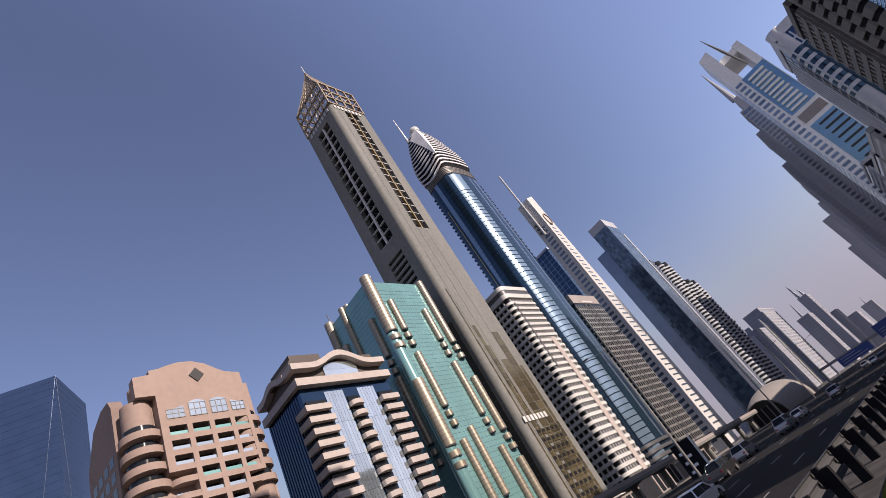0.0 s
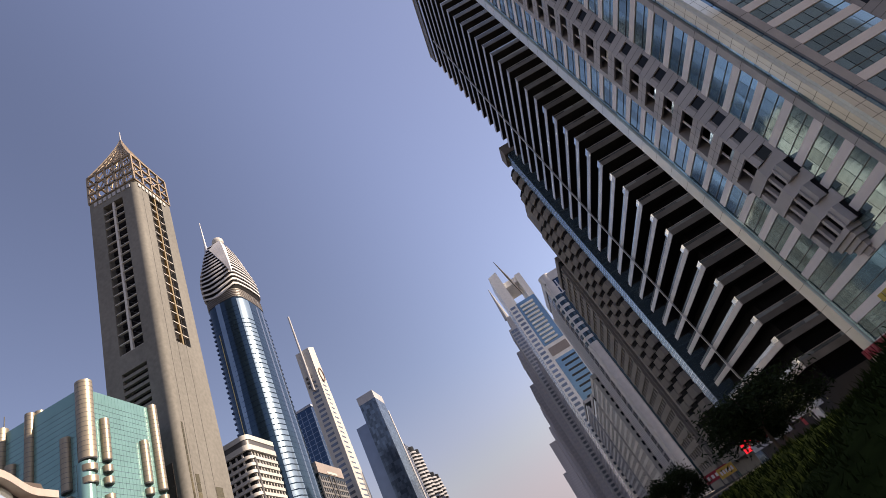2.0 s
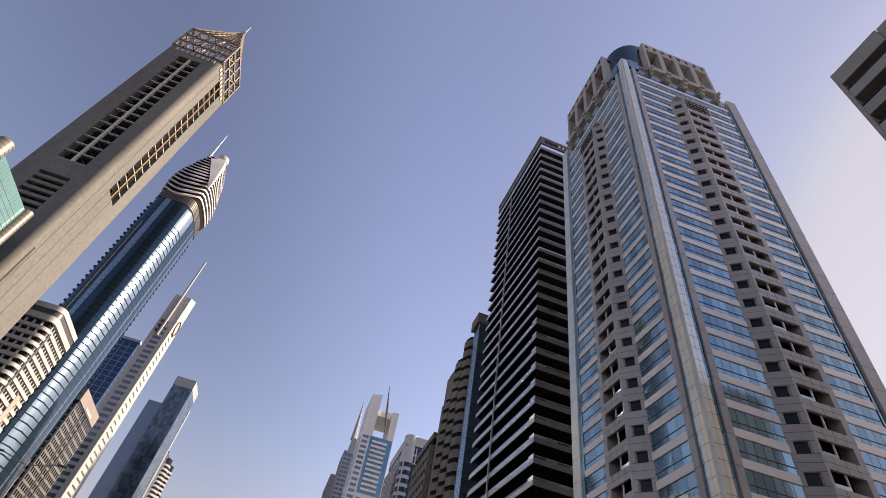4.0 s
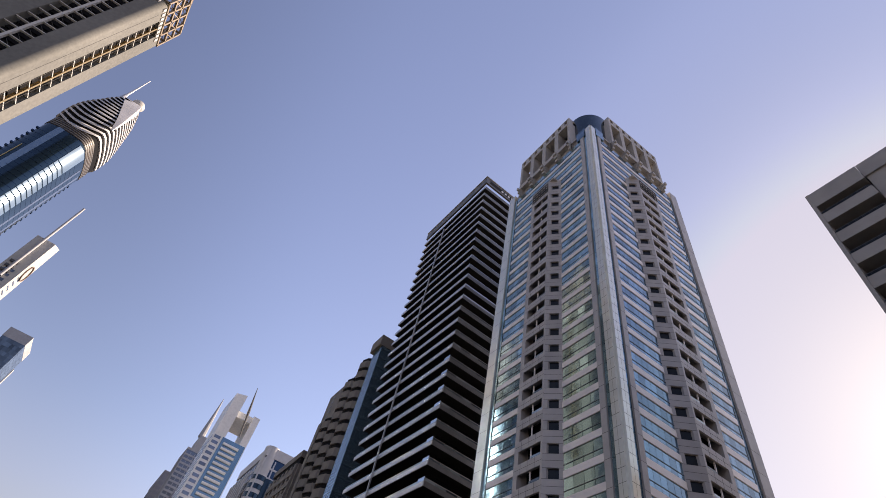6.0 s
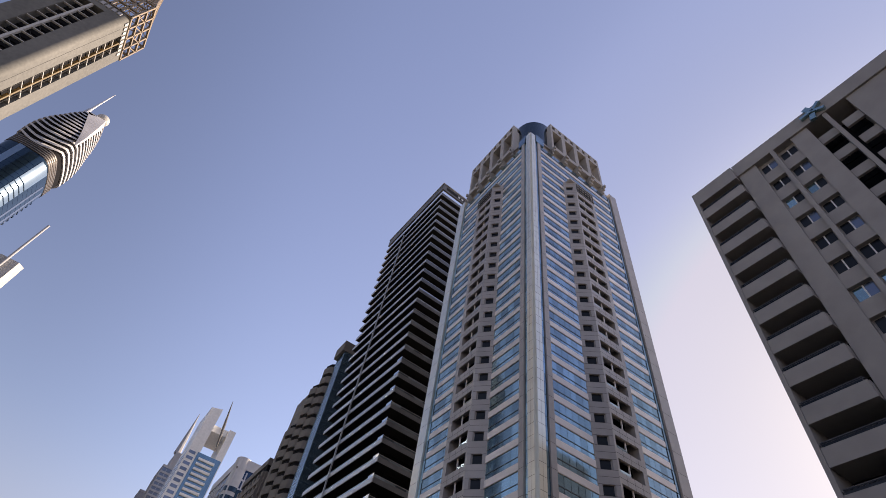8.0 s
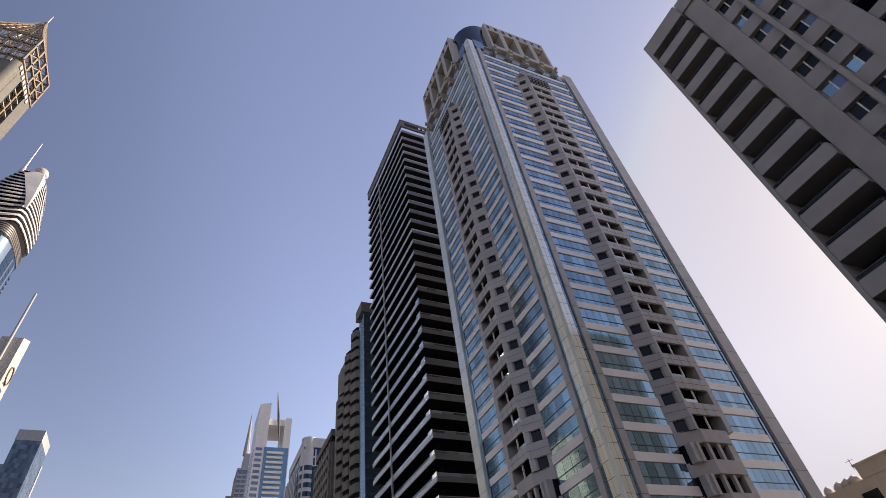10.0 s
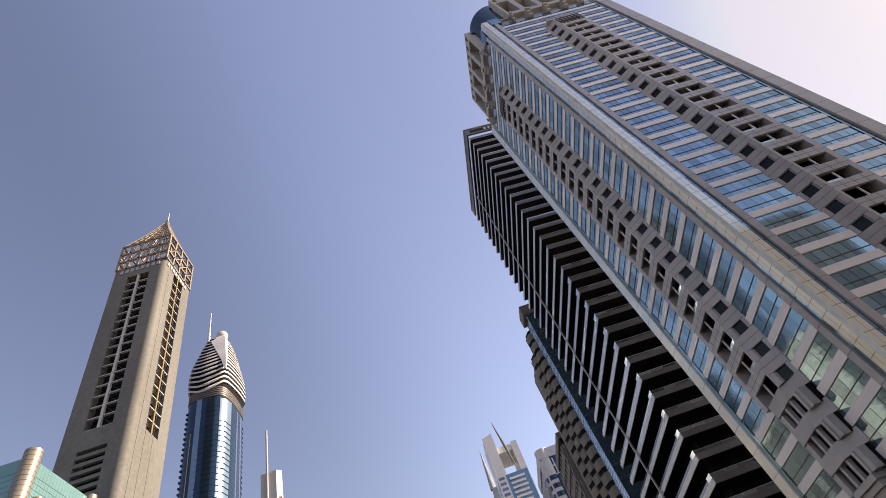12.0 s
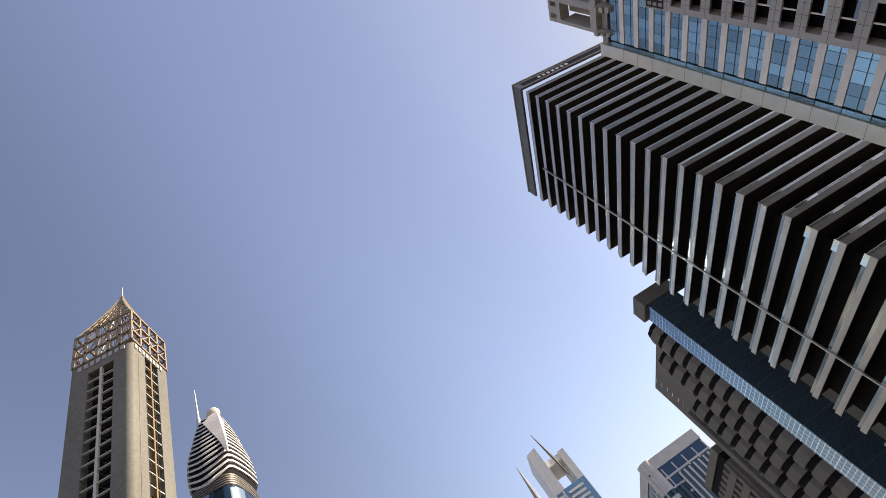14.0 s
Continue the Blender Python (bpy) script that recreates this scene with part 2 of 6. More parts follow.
# ---- building tools ----
class Shape:
    """Collects faces for one mesh, in world metres."""

    def __init__(self):
        self.v, self.f = [], []

    def add(self, verts, faces):
        n = len(self.v)
        self.v += [tuple(p) for p in verts]
        self.f += [tuple(i + n for i in f) for f in faces]
        return self

    def box(self, x0, y0, z0, x1, y1, z1):
        x0, x1, y0, y1, z0, z1 = min(x0, x1), max(x0, x1), min(y0, y1), max(y0, y1), min(z0, z1), max(z0, z1)
        return self.add([(x0, y0, z0), (x1, y0, z0), (x1, y1, z0), (x0, y1, z0), (x0, y0, z1), (x1, y0, z1), (x1, y1, z1), (x0, y1, z1)],
                        [(3, 2, 1, 0), (4, 5, 6, 7), (0, 1, 5, 4), (1, 2, 6, 5), (2, 3, 7, 6), (3, 0, 4, 7)])

    def prism(self, poly, z0, z1, top=None):
        """An upright prism on a plan outline (counter-clockwise); top: another outline for the upper end."""
        n, top = len(poly), top or poly
        za = z0 if hasattr(z0, "__len__") else [z0] * n
        zb = z1 if hasattr(z1, "__len__") else [z1] * n
        verts = [(x, y, z) for (x, y), z in zip(poly, za)] + [(x, y, z) for (x, y), z in zip(top, zb)]
        faces = [tuple(range(n - 1, -1, -1)), tuple(range(n, 2 * n))] + [(i, (i + 1) % n, n + (i + 1) % n, n + i) for i in range(n)]
        return self.add(verts, faces)

    def tube(self, cx, cy, r, z0, z1, n=16, r1=None):
        r1 = r if r1 is None else r1
        ring = [(math.cos(2 * math.pi * i / n), math.sin(2 * math.pi * i / n)) for i in range(n)]
        return self.prism([(cx + r * a, cy + r * b) for a, b in ring], z0, z1, [(cx + r1 * a, cy + r1 * b) for a, b in ring])

    def beam(self, p, q, w, h=None):
        """A square bar between two points."""
        p, q, h = Vector(p), Vector(q), h or w
        d = (q - p).normalized()
        a = d.cross(Vector((0, 0, 1)) if abs(d.z) < 0.95 else Vector((1, 0, 0))).normalized()
        b = d.cross(a)
        ring = [a * w / 2 + b * h / 2, -a * w / 2 + b * h / 2, -a * w / 2 - b * h / 2, a * w / 2 - b * h / 2]
        return self.add([p + r for r in ring] + [q + r for r in ring], [(0, 1, 2, 3), (7, 6, 5, 4), (1, 0, 4, 5), (2, 1, 5, 6), (3, 2, 6, 7), (0, 3, 7, 4)])

    def loft(self, rings, cap=True, closed=True):
        """One skin through rings of equal length."""
        n = len(rings[0])
        verts = [p for r in rings for p in r]
        m = n if closed else n - 1
        faces = [(k * n + i, k * n + (i + 1) % n, (k + 1) * n + (i + 1) % n, (k + 1) * n + i) for k in range(len(rings) - 1) for i in range(m)]
        if cap:
            faces += [tuple(range(n - 1, -1, -1)), tuple(range((len(rings) - 1) * n, len(rings) * n))]
        return self.add(verts, faces)

    def plan(self, face, pts, z0, z1):
        """A prism on a facade from plan points (u, d)."""
        axis, at, sign = face
        return self.prism([(at + sign * d, u) if axis == "x" else (u, at + sign * d) for u, d in pts], z0, z1)

    def on(self, face, u0, u1, z0, z1, d0, d1):
        """A box on a facade: u along it, d outward from it."""
        axis, at, sign = face
        a, b = at + sign * d0, at + sign * d1
        return self.box(a, u0, z0, b, u1, z1) if axis == "x" else self.box(u0, a, z0, u1, b, z1)

    def mesh(self, name, mat):
        me = bpy.data.meshes.new(name)
        me.from_pydata(self.v, [], self.f)
        bm = bmesh.new()
        bm.from_mesh(me)
        bmesh.ops.recalc_face_normals(bm, faces=bm.faces)
        for f in bm.faces:
            f.smooth = True
        for e in bm.edges:
            e.smooth = len(e.link_faces) == 2 and e.calc_face_angle(3.0) < 0.55
        bm.to_mesh(me)
        bm.free()
        me.materials.append(mat)
        return me


def thing(name, base, label, category, group="", kind=""):
    e = new(name)
    e.location = base
    return tagged(e, label, category, group, kind)


def world_base(ob):
    return (world_base(ob.parent) if ob.parent else Vector((0, 0, 0))) + (ob.location if not ob.parent or ob.get("own") else Vector((0, 0, 0)))


def part(name, shape, mat, parent, label="", kind=""):
    ob = new(name, shape.mesh(name, mat))
    ob.parent = parent
    root = parent
    while root.parent:
        root = root.parent
    ob.matrix_parent_inverse = Matrix.Translation(-root.location) if parent is root else Matrix.Identity(4)
    if parent is not root:
        ob.matrix_parent_inverse = Matrix.Identity(4)
        ob.location = -parent.location
    return tagged(ob, label, kind=kind)


SHARED = {}


def piece(name, face, u0, u1, z0, z1, d0, d1, mat, parent, label=""):
    """One box of a facade as an object; boxes of one size share their mesh."""
    axis, at, sign = face
    a, b = sorted((at + sign * d0, at + sign * d1))
    lo, hi = ((a, min(u0, u1), z0), (b, max(u0, u1), z1)) if axis == "x" else ((min(u0, u1), a, z0), (max(u0, u1), b, z1))
    size = tuple(round(q - p, 3) for p, q in zip(lo, hi))
    key = (name, size, mat.name)
    if key not in SHARED:
        SHARED[key] = Shape().box(0, 0, 0, *size).mesh(name, mat)
    ob = new(name, SHARED[key])
    ob.parent = parent
    ob.location = Vector(lo) - parent.location
    return tagged(ob, label)


def solid(name, shape, mat, label="", category="", group="", kind=""):
    """A top-level thing of one mesh."""
    ob = new(name, shape.mesh(name, mat))
    return tagged(ob, label, category, group, kind)


# ---- ground ----
g = Shape()
g.box(-4200, -4200, -3.0, 4200, 4200, -0.95)
solid("ground", g, SAND, "pale sandy city ground to the horizon", "ground", kind="structure")
solid("road", Shape().box(-70, -300, -1.4, -3.4, 1800, -0.9), ASPHALT, "wide grey asphalt highway with worn lanes", "road", kind="structure")
solid("pavement", Shape().box(8.5, -300, -1.2, 33.2, 1500, 0.12), PAVING, "grey paved strip before the towers", "pavement", kind="structure")
solid("kerb", Shape().box(8.1, -300, -1.2, 8.5, 1500, 0.17), CONCRETE, "concrete kerb along the pavement", "kerb", kind="structure")
lines = Shape()
for k in range(7):
    x = -6.0 - 3.75 * k
    for j in range(60):
        lines.box(x - 0.07, -20 + j * 9, -0.896, x + 0.07, -17 + j * 9, -0.892)
solid("lane_markings", lines, PAINT_WHITE, "broken white lane lines on the asphalt", "road marking", kind="structure")
solid("edge_line", Shape().box(-4.0, -100, -0.896, -3.84, 900, -0.892), PAINT_YELLOW, "solid yellow line along the road edge", "road marking", kind="structure")


# ---- grey and blue glass tower beside the camera ----
def glass_tower():
    t = thing("glass_tower", (45, 48, 0), "grey granite tower with blue glass bands and a pale open crown", "tower")
    X, Y, X1, Y1 = 32.4, 34.8, 57.4, 59.0
    FL, Z0, N = 2.875, 9.325, 32
    top = Z0 + FL * N
    part("core", Shape().box(X + 0.6, Y + 0.6, 0, X1 - 0.1, Y1 - 0.1, top + 1.2), GRANITE_DARK, t)
    part("roof_slab", Shape().box(X + 0.4, Y + 0.4, top + 1.2, X1, Y1, top + 2.4), GRANITE, t)
    for face, c, e, s in ((("y", Y, -1), X, X1, "south"), (("x", X, -1), Y, Y1, "west")):
        L = e - c
        b0, b1 = c + 2.5, c + 0.337 * L
        p0, p1 = b1, c + 0.41 * L
        q0, q1 = p1, c + 0.605 * L
        r0, r1 = q1, c + 0.885 * L
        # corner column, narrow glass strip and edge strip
        # west face gets lighter glass and edge pier to imitate reflected light
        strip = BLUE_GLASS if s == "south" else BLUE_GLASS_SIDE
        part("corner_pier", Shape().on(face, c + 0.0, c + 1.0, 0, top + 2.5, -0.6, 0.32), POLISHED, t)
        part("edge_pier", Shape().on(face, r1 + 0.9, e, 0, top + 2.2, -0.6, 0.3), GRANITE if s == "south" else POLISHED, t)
        part("glass_pier", Shape().on(face, c + 1.7, b0, 0, top + 1.6, -0.6, 0.25), GRANITE, t)
        for k in range(-2, N):
            z = Z0 + FL * k
            piece("window_pane", face, c + 1.05, c + 1.66, z + 0.05, z + 1.7, -0.5, 0.06, strip, t)
            piece("window_pane", face, c + 1.05, c + 1.66, z + 1.76, z + FL - 0.05, -0.5, 0.05, strip, t)
            piece("window_pane", face, r1 + 0.25, r1 + 0.8, z + 0.05, z + FL - 0.05, -0.5, 0.05, strip, t)
            # joints of the stone piers
            piece("pier_joint", face, c, c + 1.0, z - 0.02, z + 0.02, 0.3, 0.325, GRANITE_DARK, t)
            piece("pier_joint", face, c + 0.49, c + 0.51, z, z + FL, 0.3, 0.326, GRANITE_DARK, t)
            piece("pier_joint", face, r1 + 0.9, e, z - 0.02, z + 0.02, 0.28, 0.305, GRANITE_DARK, t)
            piece("pier_joint", face, c + 1.7, b0, z - 0.02, z + 0.02, 0.2, 0.255, GRANITE_DARK, t)
            piece("pier_joint", face, c, c + 1.0, z + FL / 2 - 0.02, z + FL / 2 + 0.02, 0.3, 0.325, GRANITE_DARK, t)
            for u0, u1 in ((b0, b1), (r0, r1)) if 3 <= k < 29 else ((b0, r1),):
                if k < N - 1 or u0 == b0:
                    piece("spandrel_band", face, u0, u1, z, z + 0.85, -0.5, 0.16, WHITE_BAND, t)
                n = max(2, round((u1 - u0) / (1.05 if s == "south" else 1.45)))
                w = (u1 - u0) / n
                for i in range(n):
                    piece("window_pane", face, u0 + i * w + 0.03, u0 + (i + 1) * w - 0.03, z + 0.88, z + FL - 0.04, -0.5, 0.05, strip, t)
                piece("transom", face, u0, u1, z + 1.5, z + 1.56, 0.0, 0.1, DARK_METAL, t)
        # projecting stone bay: pier with square windows, then open loggias
        zb = Z0 + FL * 4
        out = 1.5
        w0, w1 = p0 + (p1 - p0) * 0.22, p0 + (p1 - p0) * 0.8
        LO = 1.6

        def splay(sh, ua, ub, za, zc, back=0.0):
            k = out / (p1 - p0)
            return sh.plan(face, [(ua, -0.6), (ub, -0.6), (ub, k * (ub - p0) - back), (ua, k * (ua - p0) - back)], za, zc)
        BT = Z0 + FL * 29 + 0.3
        for k in range(4, 29):
            z = Z0 + FL * k
            bay = Shape()
            splay(bay, p0, w0, z, z + FL)
            splay(bay, w1, p1, z, z + FL)
            splay(bay, w0, w1, z + 1.2, z + FL)
            part("window_pier", bay, GRANITE, t)
            splay_glass = splay(Shape(), w0, w1, z, z + 1.2, 0.3)
            part("window_pane", splay_glass, DARK_GLASS, t)
            for zj in (z - 0.02, z + 1.22, z + 2.05):
                part("stone_joint", splay(Shape(), p0 + 0.05, p1, zj, zj + 0.035, -0.006), GRANITE_DARK, t)
            log = Shape()
            log.on(face, p1, q1, z + LO, z + FL, out - 0.25, out)
            log.on(face, p1, q1, z + LO + 0.9, z + LO + 1.1, -0.6, out - 0.25)
            log.on(face, p1, p1 + 0.3, z, z + LO, -0.6, out)
            log.on(face, q1 - 0.7, q1, z, z + LO, -0.6, out - 0.002)
            log.on(face, q1 - 0.7, q1, z + LO, z + FL, -0.6, out - 0.25)
            part("loggia", log, GRANITE, t)
            if k < 28:
                # near-black sheet paints the shade inside the loggia
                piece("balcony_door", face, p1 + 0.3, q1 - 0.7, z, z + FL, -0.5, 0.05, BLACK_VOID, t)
            piece("balcony_post", face, (q0 + q1) / 2 - 0.25, (q0 + q1) / 2 - 0.12, z, z + LO, out - 0.4, out - 0.25, WHITE_BAND, t)
            if k % 3 != 1:
                piece("balcony_rail", face, p1 + 0.35, (q0 + q1) / 2 - 0.3, z + 0.02, z + 0.45, out - 0.2, out - 0.16, BALUSTRADE, t)
            piece("stone_joint", face, p1, q1, z + LO + 0.6, z + LO + 0.635, out - 0.05, out + 0.006, GRANITE_DARK, t)
            for i in range(1, 4):
                u = p1 + (q1 - p1) * i / 4
                piece("stone_joint", face, u - 0.015, u + 0.015, z + LO, z + FL, out - 0.05, out + 0.007, GRANITE_DARK, t)
        # carved screen and cap over the bay, and stepped corbels below it
        cap = Shape().on(face, p0 + 0.5, q1, BT - 0.3, BT + 0.15, -0.6, 1.5)
        splay(cap, p0, p1, Z0 + FL * 29, BT)
        cap.on(face, p1, q1, BT - 3.4, BT - 0.3, -0.6, 1.44)
        part("bay_cap", cap, GRANITE, t)
        screen = Shape()
        for i in range(7):
            u = q0 + 0.3 + i * (q1 - q0 - 0.6) / 6
            screen.on(face, u - 0.1, u + 0.1, BT - 3.3, BT - 0.4, 1.44, 1.56)
        for i in range(4):
            z = BT - 3.2 + i * 0.9
            screen.on(face, q0 + 0.2, q1 - 0.2, z - 0.09, z + 0.09, 1.44, 1.58)
        part("carved_screen", screen, GRANITE_DARK, t, kind="stuff")
        for i in range(3):
            z = zb - 2.95 * (i + 1)
            low = Shape()
            w0, w1 = p0, q1 - 0.2
            low.plan(face, [(w0, -0.6), (w1, -0.6), (w1, 0.3), (w1 - 0.8, 1.5), (w0 + 2.2, 1.5), (w0, 0.1)], z + 1.7, z + 3.0)
            low.on(face, w0 + 0.4, w0 + 1.1, z - 0.1, z + 1.7, -0.6, 1.2)
            low.on(face, w1 - 1.1, w1 - 0.4, z - 0.1, z + 1.7, -0.6, 1.2)
            part("bay_balcony", low, GRANITE, t)
            # near-black sheet paints the shade behind the lower balconies
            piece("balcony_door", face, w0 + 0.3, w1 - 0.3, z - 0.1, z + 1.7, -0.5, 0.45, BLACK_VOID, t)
            for i2 in range(4):
                u = w0 + 1.2 + i2 * (w1 - w0 - 2.4) / 3
                piece("balcony_post", face, u - 0.18, u + 0.18, z - 0.1, z + 1.7, 1.0, 1.35, GRANITE, t)
        um = (p0 + q1) / 2
        a = Shape()
        for i in range(5):
            a.on(face, um - 2.0 + 0.35 * i, um + 2.0 - 0.35 * i, zb - 9.4 - 0.5 * i, zb - 8.9 - 0.5 * i, -0.6, 1.3 - 0.24 * i)
        part("bay_foot", a, GRANITE, t)
    # open crown frames on both faces
    for face, c0, c1 in ((("y", Y, -1), 38.1, 53.3), (("x", X, -1), 39.8, 55.5)):
        cz0, cz1 = top - 0.7, 115.9
        fr = Shape()
        L, n = c1 - c0, 4
        fr.on(face, c0, c1, cz1 - 0.5, cz1, -3.0, 0.6)
        fr.on(face, c0, c1, cz1 - 3.1, cz1 - 2.1, -1.2, 0.6)
        fr.on(face, c0, c1, cz0 + 3.2, cz0 + 4.6, -2.5, 0.6)
        for i in range(9):
            u = c0 + i * L / 8
            fr.on(face, max(c0, u - 0.55), min(c1, u + 0.55), cz1 - 2.1, cz1 - 0.5, -0.6, 0.6)
        for i in range(n + 1):
            u = c0 + i * L / n
            fr.on(face, max(c0, u - 0.55), min(c1, u + 0.55), cz0 + 4.6, cz1 - 3.1, -2.5, 0.6)
            fr.on(face, max(c0, u - 0.5), min(c1, u + 0.5), cz0 + 0.6, cz0 + 3.2, -2.5, 0.3)
            fr.on(face, max(c0, u - 0.5), min(c1, u + 0.5), cz0 - 0.3, cz0 + 0.6, -2.5, -0.4)
        part("crown_frame", fr, PALE_STONE, t, "pale stone open crown frame")
        for i in range(n + 1):
            u = c0 + i * L / n
            corb = Shape()
            for j in range(3):
                corb.on(face, max(c0, u - 0.4), min(c1, u + 0.4), cz0 + 2.2 - 0.9 * j, cz0 + 3.0 - 0.9 * j, 0.0, 1.3 - 0.35 * j)
            part("corbel", corb, PALE_STONE, t)
        part("crown_back", Shape().on(face, c0 + 0.3, c1 - 0.3, cz0, cz1 - 0.6, -4.2, -3.2), BROWN_GREY, t)
    part("corner_drum", Shape().tube(38.2, 40.2, 4.6, top + 1, 117.2, 40), ROSE_GLASS, t, "blue glass drum at the crown")
    part("corner_gable", Shape().prism([(X, Y), (X + 6, Y), (X + 6, Y + 7), (X, Y + 7)], top + 2.4, [top + 3.4, top + 2.6, top + 2.5, top + 2.6]), GRANITE, t)
    for face in (("y", Y, -1), ("x", X, -1)):
        c = X if face[0] == "y" else Y
        for i in range(4):
            piece("window_pane", face, c + 1.3, c + 3.4, top + 0.2 + 0.8 * i, top + 0.9 + 0.8 * i, -0.2, 0.3, BLUE_GLASS, t)
    # street-level shop front signs
    sign = Shape().on(("x", X, -1), 37.6, 39.6, 4.6, 7.0, 0.3, 0.6)
    s = solid("red_shop_sign", sign, RED_SIGN, "dark red shop sign with a white mark on the tower", "sign")
    mark = Shape()
    for i in range(9):
        a0, a1 = math.pi * i / 9, math.pi * (i + 1) / 9
        mark.beam((X - 0.63, 38.6 + 0.62 * math.cos(a0), 5.7 + 0.5 * math.sin(a0)), (X - 0.63, 38.6 + 0.62 * math.cos(a1), 5.7 + 0.5 * math.sin(a1)), 0.07)
    for i in range(5):
        mark.box(X - 0.66, 38.15 + 0.2 * i, 5.2, X - 0.61, 38.24 + 0.2 * i, 5.6)
    m = part("sign_mark", mark, WHITE_SIGN, s)
    bars = Shape()
    for i in range(9):
        bars.box(X - 0.4, 42.0 + i * 0.95, 6.2, X - 0.3, 42.7 + i * 0.95, 6.9)
    solid("shop_lettering", bars, YELLOW_SIGN, "row of yellow sign letters above the shop front", "sign")
    red = Shape()
    for i in range(8):
        red.box(X - 0.5, 53.5 + i * 0.75, 3.4, X - 0.4, 54.05 + i * 0.75, 4.3)
    solid("shop_lettering", red, RED_SIGN, "row of red sign letters above the entrance", "sign")


# ---- dark balcony tower ----
def balcony_tower():
    t = thing("balcony_tower", (48, 90, 0), "dark tower with long horizontal balconies and metal parapets", "tower")
    X, Y, X1, Y1, FL = 33.5, 74.2, 64.0, 103.9, 3.5
    N = 36
    # near-black core carries the shade behind the balconies in its colour
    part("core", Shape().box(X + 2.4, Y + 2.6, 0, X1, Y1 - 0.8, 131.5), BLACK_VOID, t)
    for k in range(1, N + 1):
        z = 3.5 + FL * k
        # slabs are near black: the shade of their undersides is in the colour
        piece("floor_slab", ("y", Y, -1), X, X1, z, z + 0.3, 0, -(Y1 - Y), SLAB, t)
        # one parapet metal: road face lightened for glints, side face darkened as shaded
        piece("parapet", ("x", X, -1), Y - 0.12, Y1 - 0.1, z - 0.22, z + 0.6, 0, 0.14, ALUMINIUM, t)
        piece("balustrade", ("x", X, -1), Y + 0.1, Y1 - 0.3, z + 0.6, z + 1.12, -0.1, -0.05, BALUSTRADE, t)
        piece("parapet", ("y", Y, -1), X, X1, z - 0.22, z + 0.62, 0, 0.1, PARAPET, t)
        # lower floors are cut into segments whose tones paint broken reflections
        n = 14 if k < 20 else 1
        for j in range(n):
            w = (X1 - X - 0.1) / n
            piece("balustrade", ("y", Y, -1), X + 0.1 + w * j, X + 0.04 + w * (j + 1), z + 0.68, z + 1.15, -0.12, -0.06, BALUSTRADE, t)
        if k < 19:
            piece("corner_pane", ("x", X, -1), Y - 0.1, Y + 1.7, z + 0.62, z + 1.3, -0.02, 0.1, SKY_GLASS, t)
        piece("edge_trim", ("y", Y, -1), X, X1, z + 0.62, z + 0.68, -0.02, 0.12, STEEL, t)
        piece("handrail", ("y", Y, -1), X, X1, z + 1.15, z + 1.23, -0.14, -0.04, ALUMINIUM, t)
        for j in range(4):
            w = (X1 - X) / 4
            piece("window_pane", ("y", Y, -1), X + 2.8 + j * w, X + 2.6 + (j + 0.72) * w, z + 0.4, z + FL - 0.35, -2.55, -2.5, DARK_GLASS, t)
    part("drain_pipe", Shape().beam((X - 0.35, 92.5, 4), (X - 0.35, 92.5, 127), 0.28), ALUMINIUM, t)
    # plain roof wall; a dark strip and pale plates stand for openings on the side street
    zt = 3.5 + FL * (N + 1)
    roof = Shape().box(X - 0.1, Y - 0.1, zt - 0.5, X1, Y + 0.4, zt + 2.5).box(X - 0.1, Y + 0.4, zt - 0.5, X + 0.4, Y1, zt + 2.5)
    part("roof_wall", roof, PARAPET, t)
    part("roof_cap", Shape().box(X - 0.3, Y - 0.3, zt + 2.5, X1, Y + 0.6, zt + 2.75).box(X - 0.3, Y + 0.6, zt + 2.5, X + 0.6, Y1, zt + 2.75), ALUMINIUM, t)
    # raised dark strip paints the shade of a recess
    part("roof_dark_strip", Shape().on(("y", Y, -1), X + 1.2, X1 - 1, zt + 0.2, zt + 1.7, 0.08, 0.12), SLAB, t)
    # white plates give the openings their brightness by colour
    for i in range(7):
        piece("roof_opening", ("y", Y, -1), X + 5.6 + i * 1.25, X + 6.3 + i * 1.25, zt + 0.5, zt + 1.3, 0.1, 0.16, WHITE_SIGN, t)
    part("podium", Shape().box(X - 1.5, Y - 1.5, 0, X1, Y1, 4.0), GRANITE_DARK, t)
    # the block stands two degrees out of line with the road
    t.matrix_basis = Matrix.Translation((X, Y, 0)) @ Matrix.Rotation(radians(1.9), 4, "Z") @ Matrix.Translation((t.location.x - X, t.location.y - Y, 0))
    for i in range(3):
        board = Shape().box(X - 1.8, Y + 2 + 6 * i, 1.2 + 0.4 * i, X - 1.48, Y + 5 + 6 * i, 3.0 + 0.4 * i)
        solid("shop_board", board, WHITE_SIGN if i != 1 else RED_SIGN, "pale shop board by the podium" if i != 1 else "small red lit shop board by the podium", "sign")


